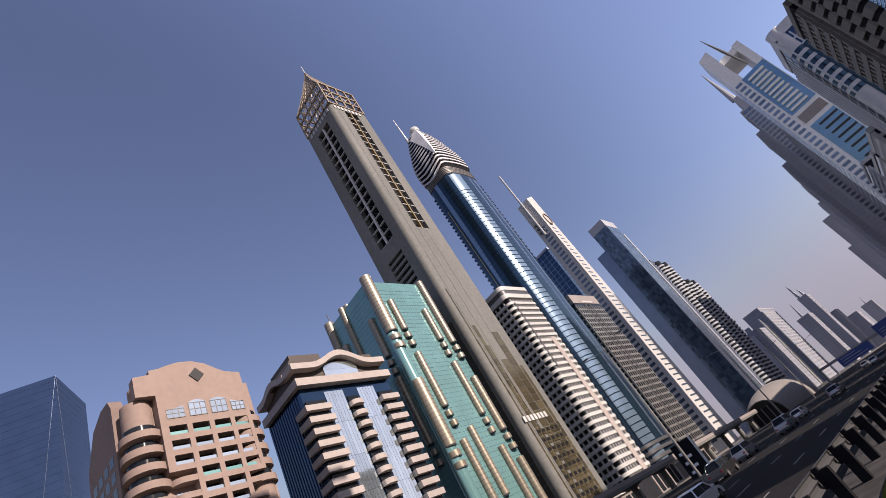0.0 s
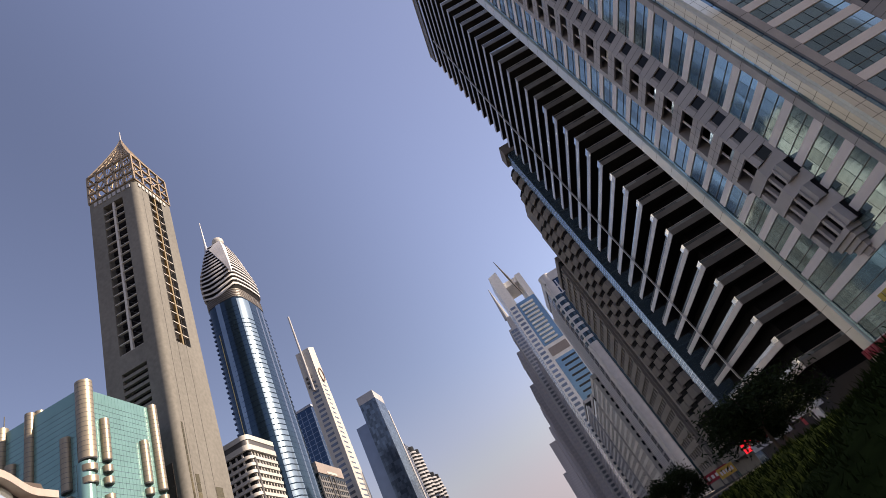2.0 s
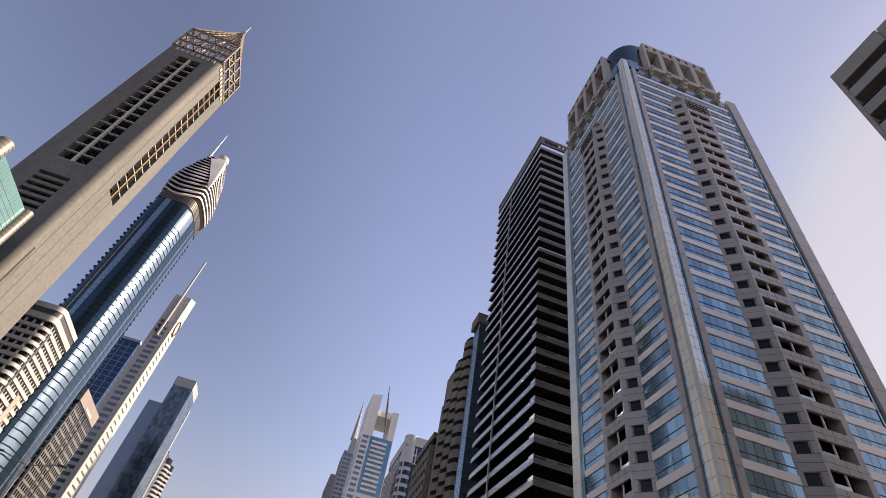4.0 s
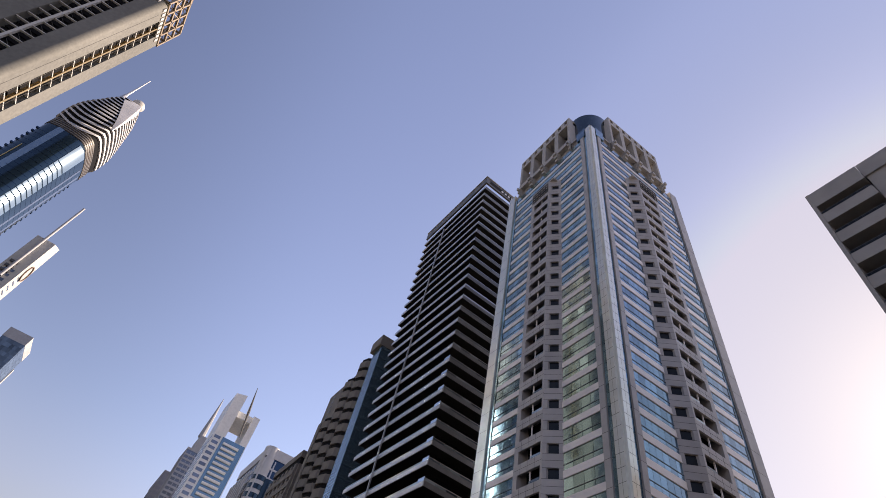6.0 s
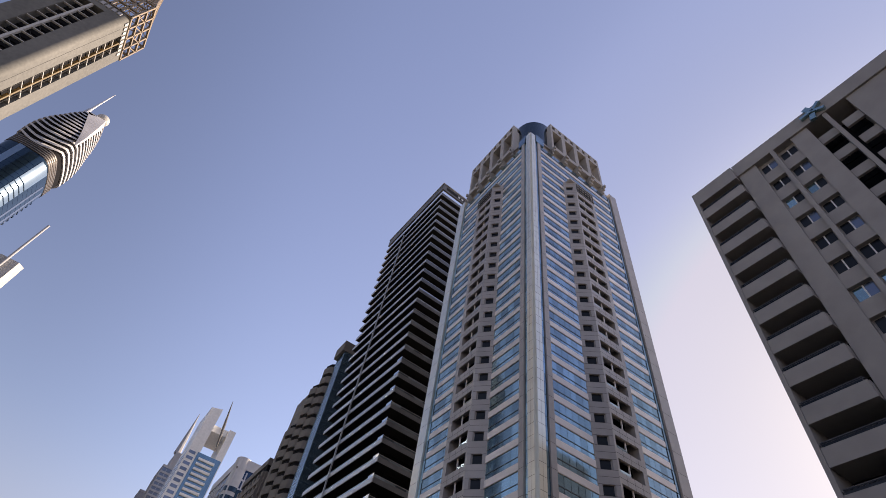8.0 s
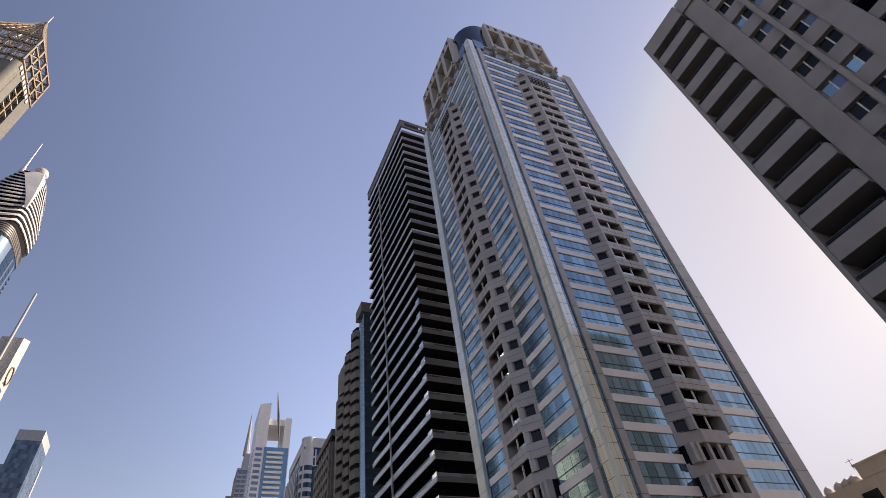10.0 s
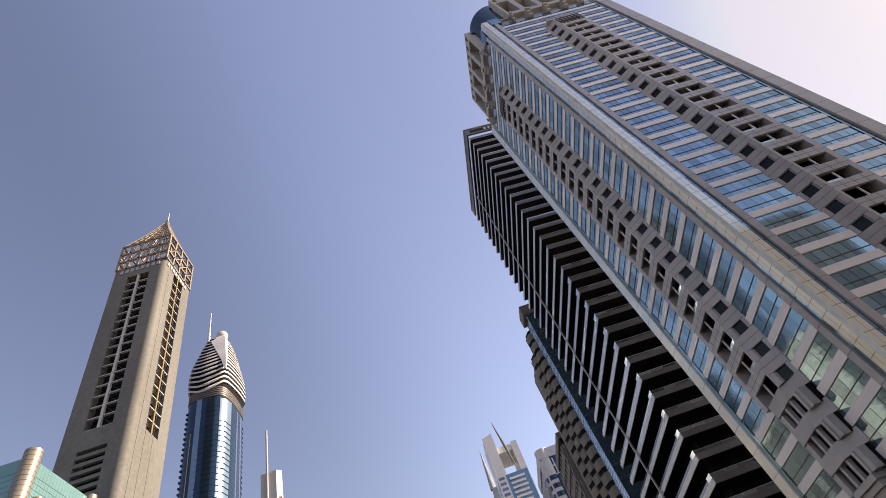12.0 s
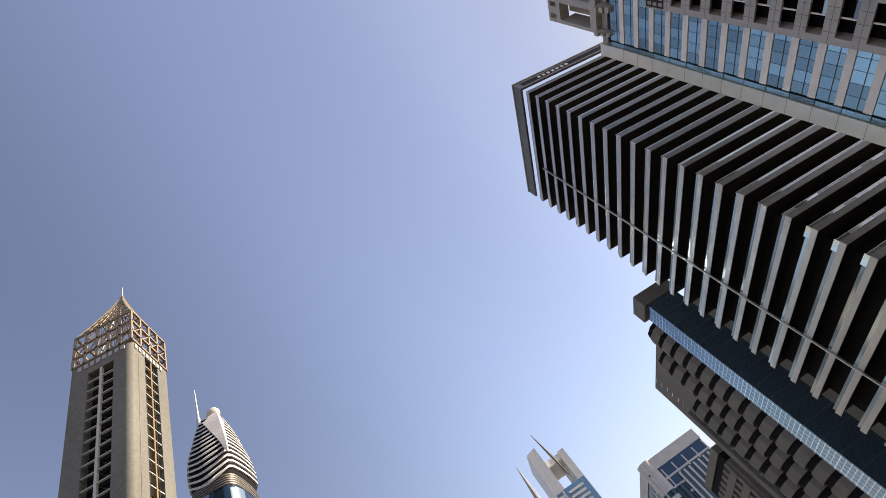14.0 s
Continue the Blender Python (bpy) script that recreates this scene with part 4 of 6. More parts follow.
# ---- teal mirror tower with bronze half-round columns ----
def teal_tower():
    t = thing("teal_tower", (-143, 153, 0), "teal mirror glass block with bronze half-round columns", "office building")
    X0, X1, Y0, Y1, H = -160.0, -127.0, 136.5, 171.0, 121.8
    part("body", Shape().box(X0, Y0, 0, X1, Y1, H), TEAL_GLASS, t)
    fx, fy = ("x", X1, 1), ("y", Y0, -1)
    for k in range(58):
        z = 3 + k * 2.0
        piece("glazing_bar", fx, Y0, Y1, z, z + 0.09, 0, 0.06, GREY_GLASS, t)
        piece("glazing_bar", fy, X0, X1, z, z + 0.09, 0, 0.06, GREY_GLASS, t)
    for i in range(23):
        piece("glazing_bar", fx, Y0 + 1.5 * i + 0.7, Y0 + 1.5 * i + 0.75, 2, H - 0.2, 0, 0.05, TEAL_GLASS, t)

    def column(x, y, r, z0, z1):
        col = part("column", Shape().tube(x, y, r, z0, z1, 20), COLUMN, t, "bronze half-round column")
        seams = Shape()
        z = z0 + 2.2
        while z < z1 - 1:
            seams.tube(x, y, r + 0.04, z, z + 0.13, 20)
            z += 1.7
        part("column_seam", seams, DARK_METAL, col)
        # dark slices below columns and rings paint their shaded undersides
        part("column_foot", Shape().tube(x, y, r * 0.96, z0 - 0.5, z0, 20, r), DARK_METAL, col)
        for i in range(2):
            part("column_ring", Shape().tube(x, y, r, z0 - 4.2 - 4 * i, z0 - 2.2 - 4 * i, 20), COLUMN, t)
            part("ring_underside", Shape().tube(x, y, r * 0.97, z0 - 4.5 - 4 * i, z0 - 4.2 - 4 * i, 20), DARK_METAL, t)
    for y, r, segs in ((137.2, 2.6, ((95, 123.8), (45, 72))), (144.6, 1.7, ((96, 111), (60, 84), (20, 46))), (162.0, 1.7, ((90, 106), (54, 78), (14, 40))), (168.6, 1.9, ((88, 122.6), (46, 70), (8, 34))), (151.5, 1.6, ((24, 50),))):
        for z0, z1 in segs:
            column(X1 + 0.2, y, r, z0, z1)
    for x, r, segs in ((-133.5, 1.7, ((88, 106), (50, 78))), (-147, 1.5, ((96, 123.2),)), (-158.5, 2.2, ((92, 123.6), (50, 78))), (-154, 1.8, ((90, 108),))):
        for z0, z1 in segs:
            column(x, Y0 - 0.2, r, z0, z1)
    part("corner_column", Shape().tube(X1 - 0.4, Y0 + 0.4, 2.4, 0, 94, 24), TEAL_GLASS, t)
    part("roof_mast", Shape().beam((-158, 137, 123), (-158, 137, 129), 0.25), DARK_METAL, t)
    part("roof_drum", Shape().tube(-135, 160, 1.6, H, H + 1.5, 16), ALUMINIUM, t)
    part("roof_drum", Shape().tube(-145.5, 138.5, 1.5, H, H + 2.0, 16), COLUMN, t)


# ---- dark glass block with beige balconies and an arched gable ----
def arch_block():
    t = thing("arched_block", (-139, 107, 0), "dark glass block with beige balcony stacks and an arched gable", "office building")
    X0, X1, Y0, Y1, H = -151.0, -127.0, 89.0, 125.0, 77.4
    fx, fy = ("x", X1, 1), ("y", Y0, -1)
    part("body", Shape().box(X0, Y0, 0, X1 - 1.5, Y1, H - 2.2), NAVY_GLASS, t)
    part("attic", Shape().box(X0 + 1.2, Y0 + 0.6, H - 2.1, X1 - 1.7, Y1 - 0.6, H + 5.5), BROWN_ROOF, t)
    for a, b in ((97.3, 104.6), (110.4, 117.6)):
        n = 6
        for i in range(n):
            for k in range(6):
                piece("mirror_pane", fx, a + (b - a) * i / n + 0.05, a + (b - a) * (i + 1) / n - 0.05, 6 + k * 11.2, 6 + (k + 1) * 11.2 - 0.08, -1.5, -1.2, SKY_GLASS, t)
    for i in range(14):
        u = X0 + 1.0 + i * 1.45
        piece("glass_fin", fy, u, u + 0.16, 2, H - 2, 0, 0.22, NAVY_GLASS, t)
    for k in range(17):
        z = 4 + 3.9 * k
        corner = Shape()
        corner.box(X1 - 6, Y0 - 1.2, z, X1 + 0.8, Y0 + 8.0, z + 1.9)
        part("balcony", corner, BEIGE, t)
        ring = [(X1 - 1.5, 104.9)] + [(X1 - 0.6 + 1.9 * math.sin(math.pi * i / 6), 107.5 - 2.6 * math.cos(math.pi * i / 6)) for i in range(7)] + [(X1 - 1.5, 110.1)]
        part("balcony", Shape().prism(ring, z, z + 1.6), BEIGE, t)
        part("balcony", Shape().box(X1 - 3, 117.9, z, X1 + 0.8, Y1 + 0.4, z + 1.9), BEIGE, t)
        piece("balcony_window", fx, Y0 + 0.4, Y0 + 7.6, z + 1.9, z + 3.9, -2.4, -0.8, DARK_GLASS, t)
        piece("balcony_window", fx, 118.2, Y1 - 0.2, z + 1.9, z + 3.9, -2.4, -0.8, DARK_GLASS, t)
        piece("balcony_window", fx, 105.2, 109.8, z + 1.6, z + 3.9, -2.4, -1.0, DARK_GLASS, t)
    bands = Shape().box(X0, Y0 - 1.6, H - 2.2, X1 + 1.0, Y1 + 0.6, H + 0.4)
    part("cornice", bands, BEIGE, t)
    arch = Shape()
    prof = [(Y0 - 1.6, H + 3.8)] + [(95.4 + 2.0 * i, H + 3.8 + 2.1 * (1 - math.cos(2 * math.pi * i / 12))) for i in range(13)] + [(Y1 + 0.6, H + 3.8)]
    arch.loft([[(X1 - 5, y, z), (X1 + 1.2, y, z), (X1 + 1.2, y, z + 2.1), (X1 - 5, y, z + 2.1)] for y, z in prof])
    part("arched_gable", arch, BEIGE, t)
    rise = [(X0 - 0.5, 0)] + [(X0 + 3 + 1.5 * i, 1.1 * (1 - math.cos(2 * math.pi * i / 10))) for i in range(11)] + [(X1 - 5.0, 0)]
    part("side_arch", Shape().loft([[(x, Y0 - 1.8, H + 3.8 + d), (x, Y0 + 1.4, H + 3.8 + d), (x, Y0 + 1.4, H + 5.9 + d), (x, Y0 - 1.8, H + 5.9 + d)] for x, d in rise]), BEIGE, t)
    lun = Shape().prism([(X1 - 1.4, 100.5), (X1 - 1.2, 100.5), (X1 - 1.2, 114.2), (X1 - 1.4, 114.2)], H + 0.4, [H + 3.7, H + 3.7, H + 3.7, H + 3.7])
    part("gable_window", lun, SKY_GLASS, t)
    rim = [(107.4 - 7 * math.cos(math.pi * i / 12), H + 3.75 + 3.2 * math.sin(math.pi * i / 12)) for i in range(13)]
    n = len(rim)
    half = Shape().add([(X1 - 1.2, y, z) for y, z in rim] + [(X1 - 1.6, y, z) for y, z in rim],
                       [tuple(range(n - 1, -1, -1)), tuple(range(n, 2 * n))] + [(i, (i + 1) % n, (i + 1) % n + n, i + n) for i in range(n)])
    part("gable_window", half, SKY_GLASS, t)
    part("attic_block", Shape().box(X0 + 5, Y0 + 3, H + 9.9, X1 - 5, Y0 + 15, H + 13.0), BROWN_ROOF, t)
    part("roof", Shape().prism([(X0, Y0 - 1), (X1 - 2, Y0 - 1), (X1 - 2, Y1), (X0, Y1)], H + 5.6, H + 10.0, [(X0 + 1.5, Y0 + 1.5), (X1 - 3, Y0 + 1.5), (X1 - 3, Y1 - 1), (X0 + 1.5, Y1 - 1)]), BROWN_ROOF, t)


# ---- pink building with a curved parapet ----
def pink_block():
    t = thing("pink_block", (-140, 56, 0), "pink rendered hotel block with a curved parapet and corner drums", "hotel")
    X0, X1, H = -157.0, -127.0, 82.5
    fx = ("x", X1, 1)
    Y0, Y1 = 47.8, 71.0
    part("body", Shape().box(X0, 44, 0, X1 - 3.0, 74, H - 2), PINK, t)
    # front with real recesses: piers and bands round dark loggias
    FL = 3.95
    cols = [(49.6, 53.9), (55.2, 59.5), (60.8, 65.1), (66.3, 69.9)]
    rows = 16
    z_top = 70.0
    front = Shape()
    edges = [Y0] + [v for c in cols for v in c] + [Y1]
    first = (3, rows, rows, 4)
    for i in range(0, len(edges), 2):
        foot = z_top - FL * 3 - 1.5 if i == 0 else z_top - FL * 4 - 1.5 if i == len(edges) - 2 else 0
        front.on(fx, edges[i], edges[i + 1], foot, z_top, -3.0, 0)
    for k in range(rows + 1):
        z = z_top - k * FL
        for i, (a, b) in enumerate(cols):
            if k <= first[i]:
                front.on(fx, a, b, z - 1.5, z, -3.0, -0.01)
            if k < first[i]:
                piece("balcony_glass", fx, a, b, z - FL, z - FL + 1.0, -0.5, -0.4, SKY_GLASS if k % 3 else TEAL_GLASS, t)
                piece("balcony_door", fx, a, b, z - FL, z - 1.5, -2.95, -2.6, DARK_GLASS, t)
            elif k < rows:
                # rounded balcony before a glazed wall
                piece("balcony_door", fx, a, b, z - FL, z - 1.9, -2.95, -2.8, SKY_GLASS, t)
                s = -1 if i == 0 else 1
                inner, outer = (b, a - 1.4) if s < 0 else (a, b + 1.2)
                rim = [(X1 - 3.0, inner), (X1 - 0.1, inner)] + [(X1 - 3.0 + 2.9 * math.cos(math.pi * m / 16), outer - s * 2.9 + s * 2.9 * math.sin(math.pi * m / 16)) for m in range(9)]
                part("round_balcony", Shape().prism(rim if s > 0 else rim[::-1], z - FL - 0.5, z - FL + 0.95), PINK, t)
    part("front_wall", front, PINK, t)
    par = [(Y0, z_top), (Y0, 77.6), (43.2, 77.6), (43.2, 83.4), (47.2, 84.0), (47.2, 85.2), (49.5, 85.6), (52.5, 86.7), (55.0, 87.3), (58.5, 87.4), (62.0, 86.3), (65.0, 84.3), (67.0, 83.2), (71.2, 82.5), (71.2, z_top)]
    head = Shape()
    n = len(par)
    head.add([(X1, y, z) for y, z in par] + [(X1 - 3, y, z) for y, z in par], [tuple(range(n)), tuple(range(2 * n - 1, n - 1, -1))] + [(i, i + n, (i + 1) % n + n, (i + 1) % n) for i in range(n)])
    part("curved_parapet", head, PINK, t)
    for (a, b), hgt in zip(cols, (3.4, 4.6, 4.6, 3.4)):
        mid = (a + b) / 2
        lean = 0.42 * (59.8 - mid) / 3.0 if hgt < 4 else 0.0
        low = z_top + 0.6
        crest = [(b - (b - a) * i / 8, low + hgt - 0.7 + 0.7 * math.sin(math.pi * i / 8) * (hgt > 4) - lean * (0.5 - i / 8) * -1.0) for i in range(9)]
        ring = [(a, low), (b, low)] + crest
        n = len(ring)
        pane = Shape().add([(X1 + 0.08, y, z) for y, z in ring] + [(X1 - 0.05, y, z) for y, z in ring], [tuple(range(n)), tuple(range(2 * n - 1, n - 1, -1))] + [(i, i + n, (i + 1) % n + n, (i + 1) % n) for i in range(n)])
        w = part("arched_window", pane, SKY_GLASS, t)
        hgt -= 0.9
        for i in range(4):
            u = a + (b - a) * i / 3
            part("window_bar", Shape().on(fx, u - 0.08, u + 0.08, z_top + 0.6, z_top + 0.6 + hgt, 0.08, 0.16), DARK_METAL, w)
        for i in range(3):
            z = z_top + 0.6 + hgt * i / 2
            part("window_bar", Shape().on(fx, a, b, z - 0.08, z + 0.08, 0.085, 0.165), DARK_METAL, w)
    d = Shape().add([(X1 + 0.05, 59, 85.0), (X1 + 0.05, 61, 82.8), (X1 + 0.05, 59, 80.6), (X1 + 0.05, 57, 82.8), (X1 + 0.3, 59, 85.0), (X1 + 0.3, 61, 82.8), (X1 + 0.3, 59, 80.6), (X1 + 0.3, 57, 82.8)],
                    [(3, 2, 1, 0), (4, 5, 6, 7), (0, 1, 5, 4), (1, 2, 6, 5), (2, 3, 7, 6), (3, 0, 4, 7)])
    part("diamond_grille", d, GRANITE_DARK, t)
    # corner drums with curved balconies
    for yc in (44.5, 70.6):
        part("corner_drum", Shape().tube(X1 - 5.0, yc, 3.6, 0, H - 5 if yc < 50 else 70, 20), PINK, t)
        for k in range(5):
            z = 70 - 4.3 * k
            part("drum_balcony", Shape().tube(X1 - 4.6, yc, 4.9 if yc < 50 else 4.5, z - 3.2, z - 1.4, 28), PINK, t)
            part("drum_window", Shape().tube(X1 - 5.0, yc, 3.75, z - 1.4, z + 0.6, 20), DARK_GLASS, t)
        for k in range(10 if yc < 50 else 0):
            z = 44 - 4.3 * k
            part("drum_window", Shape().tube(X1 - 5.0, yc, 3.7, max(0, z), z + 3.9, 20), NAVY_GLASS, t)
    # wing towards the side street
    fy = ("y", 40.0, -1)
    # wing and gable carry their shade in the darker pink
    part("side_wing", Shape().box(X0 - 2, 40, 0, X1 - 8, 46, 74), PINK_DARK, t)
    xs = [X0 - 2, X0 + 2, X0 + 6, -143, -137, X1 - 8]
    zs = [74, 78.5, 82.5, 84.0, 83.0, 80.0]
    gable = Shape()
    poly = [(X0 - 2, 74)] + list(zip(xs, zs)) + [(X1 - 8, 74)]
    n = len(poly)
    gable.add([(x, 40.0, z) for x, z in poly] + [(x, 43.0, z) for x, z in poly], [tuple(range(n)), tuple(range(2 * n - 1, n - 1, -1))] + [(i, i + n, (i + 1) % n + n, (i + 1) % n) for i in range(n)])
    part("side_gable", gable, PINK_DARK, t)
    for k in range(16):
        z = 66 - 4.0 * k
        for i in range(4):
            u = X0 + 1.2 + i * 5.0
            piece("window_pane", fy, u, u + 3.2, z, z + 2.6, -0.1, 0.06, DARK_GLASS, t)
    part("roof_drum", Shape().tube(X1 - 6, 45.5, 2.0, H - 5, 83, 16), PINK, t)


# ---- white block of rounded balconies ----
def rounded_block():
    t = thing("rounded_balcony_block", (-136, 247, 0), "white block with rounded balcony bands and dark windows", "apartment building")
    X0, X1, Y0, Y1, H = -146.0, -127.0, 232.5, 260.0, 117.0
    part("body", Shape().box(X0, Y0 + 1, 0, X1 - 1.2, Y1, H), DARK_GLASS, t)
    fx = ("x", X1, 1)

    def band(y0, y1, grow):
        pts = [(X0, y0 - grow)]
        pts += [(X1 - 3 + (3 + grow) * math.sin(a), y0 + 3 - (3 + grow) * math.cos(a)) for a in [math.pi / 2 * i / 5 for i in range(6)]]
        pts += [(X1 - 3 + (3 + grow) * math.cos(a), y1 - 3 + (3 + grow) * math.sin(a)) for a in [math.pi / 2 * i / 5 for i in range(6)]]
        return pts + [(X0, y1 + grow)]
    for k in range(30):
        z = 4 + k * 3.7
        part("balcony_band", Shape().prism(band(Y0, Y1, 0.3), z, z + 1.6), OFF_WHITE, t)
        for i in range(9):
            u = Y0 + 2.6 + i * 2.7
            piece("pier", fx, u, u + 0.7, z + 1.6, z + 3.7, -1.2, -0.2, OFF_WHITE, t)
        for i in range(5):
            u = X0 + 1 + i * 3.4
            piece("pier", ("y", Y0, -1), u, u + 0.7, z + 1.6, z + 3.7, -1.0, -0.2, OFF_WHITE, t)
    part("roof_band", Shape().prism(band(Y0, Y1, 0.5), H - 1.2, H + 1.6), OFF_WHITE, t)
    part("dark_band", Shape().prism(band(Y0, Y1, 0.2), H + 1.6, H + 4.4), DARK_METAL, t)
    part("roof_band", Shape().prism(band(Y0, Y1, 0.5), H + 4.4, H + 7.0), OFF_WHITE, t)
    # projecting dark strip paints the shade of a recess
    part("front_dark_strip", Shape().box(X1 - 2, Y0 + 3.2, 70, X1 + 0.45, Y0 + 4.6, 112), DARK_METAL, t)
    part("tan_strip", Shape().on(fx, 248, 252, 4, 88, 0.2, 0.5), BEIGE, t)


# ---- slim white slab with a needle ----
def needle_slab():
    t = thing("needle_slab", (-133, 372, 0), "slim white slab tower with a slanted needle and round emblem", "tower")
    X0, X1, Y0 = -139.0, -127.0, 362.0
    poly = [(X0, Y0), (X1, Y0), (X1, 386), (X0, 386)]
    top = [(X0, Y0), (X1, Y0), (X1, 375), (X0, 375)]
    part("body", Shape().prism(poly, 0, [230, 230, 236, 236], top), OFF_WHITE, t)
    fx, fy = ("x", X1, 1), ("y", Y0, -1)
    rib = Shape()
    for k in range(48):
        z = 4 + k * 4.1
        far = 381 - 10 * z / 226
        n = int((far - Y0 - 4) / 1.9)
        for i in range(n):
            rib.on(fx, Y0 + 4 + 1.9 * i, Y0 + 5.4 + 1.9 * i, z + 1.9, z + 3.0, 0, 0.15)
    part("window_band", rib, GREY_GLASS, t, kind="stuff")
    side = Shape()
    for k in range(48):
        z = 4 + k * 4.1
        side.on(fy, X0 + 3.2, X1 - 3.2, z + 1.3, z + 3.3, 0, 0.15)
    part("window_band", side, GREY_GLASS, t, kind="stuff")
    disc = Shape()
    for i in range(24):
        a, b = 2 * math.pi * i / 24, 2 * math.pi * (i + 1) / 24
        disc.beam((X1 + 0.4, 370 + 4.2 * math.cos(a), 206 + 6 * math.sin(a)), (X1 + 0.4, 370 + 4.2 * math.cos(b), 206 + 6 * math.sin(b)), 0.7)
    part("round_emblem", disc, PINK_DARK, t)
    bars = Shape()
    for i in range(3):
        bars.on(fy, X0 + 2, X0 + 7, 196 + 4 * i, 197.6 + 4 * i, 0, 1.2)
    part("fins", bars, DARK_METAL, t)
    part("needle", Shape().tube(-133.4, 360.6, 1.0, 192, 266, 12, 0.8), HAZE_GREY, t)


def portal_tower():
    t = thing("portal_tower", (46, 402, 0), "white tower with an open portal top and slanted spire", "tower")
    X0, X1, Y0, Y1 = 31.5, 56.5, 390.0, 420.0
    part("body", Shape().box(X0, Y0, 0, X1, Y1, 178), PORTAL_WHITE, t)
    part("portal_leg", Shape().prism([(X0, Y0), (X0 + 8.2, Y0), (X0 + 8.2, Y1), (X0, Y1)], 178, [212, 214, 214, 212]), PORTAL_WHITE, t)
    part("portal_leg", Shape().box(X1 - 5, Y0, 178, X1, Y1, 202), PORTAL_WHITE, t)
    part("portal_beam", Shape().box(X0 + 8.2, Y0 + 3, 197, X1 - 5, Y1, 202), PORTAL_WHITE, t)
    part("spire", Shape().tube(0, 0, 0.3, 0, 20, 8, 1.1).tube(0, 0, 1.1, 20, 41, 8, 0.2), DARK_METAL, t).matrix_basis = Matrix.Translation((X0 + 17, Y0 - 1.6, 182)) @ Matrix.Rotation(-0.13, 4, "Y")
    fy, fx = ("y", Y0, -1), ("x", X0, -1)
    part("blue_glazing", Shape().on(fy, X0 + 7, X1 - 0.5, 135, 178, 0, 0.2), BLUE_GLASS, t, "blue glazed upper front")
    part("blue_glazing", Shape().on(fy, X0 + 8, X1 - 0.5, 84, 122, 0, 0.2), BLUE_GLASS, t, "blue glazed lower front")
    part("plant_level", Shape().on(fy, X0 + 8, X1 - 1, 125, 132, -0.5, 0.3), BROWN_GREY, t)
    for k in range(11):
        piece("sun_shade", fy, X0 + 9, X1 - 4 - 0.5 * (k % 2), 137 + k * 3.6, 138.5 + k * 3.6, 0.2, 1.4, PORTAL_WHITE, t)
    for k in range(8):
        piece("sun_shade", fy, X0 + 12, X1 - 1, 86 + k * 4.6, 87.2 + k * 4.6, 0.2, 0.8, GRANITE_DARK, t)
    for k in range(42):
        z = 6 + k * 4.1
        for i in range(4):
            u = Y0 + 2 + i * 6.8
            piece("window_pane", fx, u, u + 4.6, z + 1.2, z + 3.3, 0, 0.15, GREY_GLASS, t)
        piece("window_pane", fy, X0 + 1, X0 + 5.6, z + 1.2, z + 3.3, 0, 0.15, GREY_GLASS, t)


def faceted_tower():
    t = thing("faceted_tower", (-318, 66, 0), "dark blue faceted glass tower in haze", "tower")
    c, u, w = Vector((-306, 66)), Vector((-0.54, -0.84)), Vector((-0.84, 0.54))
    L = 40
    poly = [c, c + w * L, c + (w + u) * L, c + u * L]
    part("body", Shape().prism([tuple(p) for p in poly], 0, 204.5), FACET_GLASS, t)
    n1, n2 = Vector((0.84, -0.54)), Vector((0.54, 0.84))
    line = Shape()
    for d, n, far in ((u, n1, 26), (w, n2, 26)):
        p, q = c + n * 0.1, c + d * far + n * 0.1
        line.beam((*p, 204.5), (*q, 0), 0.07)
        line.beam((*(c + d * 9 + n * 0.1), 130), (*(c + d * L + n * 0.1), 112), 0.08)
    part("facet_edge", line, GREY_GLASS, t)
    for d, n in ((u, n1), (w, n2)):
        g = Shape()
        for k in range(48):
            g.beam((*(c + n * 0.02), 4 + 4.2 * k), (*(c + d * L + n * 0.02), 4 + 4.2 * k), 0.07)
        part("glazing_bars", g, NAVY_GLASS, t, kind="stuff")


glass_tower()
balcony_tower()
white_tower()
bay_tower()
lattice_tower()
bud_tower()
teal_tower()
arch_block()
pink_block()
rounded_block()
needle_slab()
portal_tower()
faceted_tower()
# further towers on the far side of the highway
banded = ribbon_tower("banded_tower", "brown grey tower with pale window bands", -142, -127, 304, 340, 113, BROWN_GREY, PARAPET, DARK_GLASS, 3.7, 1.1, 4, 12, crown=7, pier=0.8)
# dark strips painted in for the shade of an upright recess
for y in (317.0, 323.5):
    part("dark_strip", Shape().box(-127, y, 4, -126.4, y + 1.6, 112), DARK_METAL, banded)
part("roof_sign_bar", Shape().box(-126.7, 316, 113.5, -126.4, 330, 115), OFF_WHITE, banded)
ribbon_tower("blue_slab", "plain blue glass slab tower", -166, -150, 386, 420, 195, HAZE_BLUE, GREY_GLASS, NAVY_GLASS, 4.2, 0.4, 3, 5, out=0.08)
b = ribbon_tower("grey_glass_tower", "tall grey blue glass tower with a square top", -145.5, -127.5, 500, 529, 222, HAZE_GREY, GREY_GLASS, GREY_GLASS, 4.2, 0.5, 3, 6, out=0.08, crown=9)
panels = Shape()
for k in range(58):
    for i in range(11):
        panels.on(("x", -127.5, 1), 500.3 + 2.6 * i, 502.8 + 2.6 * i, 2 + 3.8 * k, 5.7 + 3.8 * k, 0.1, 0.22)
    for i in range(7):
        panels.on(("y", 500, -1), -145.2 + 2.5 * i, -142.8 + 2.5 * i, 2 + 3.8 * k, 5.7 + 3.8 * k, 0.1, 0.22)
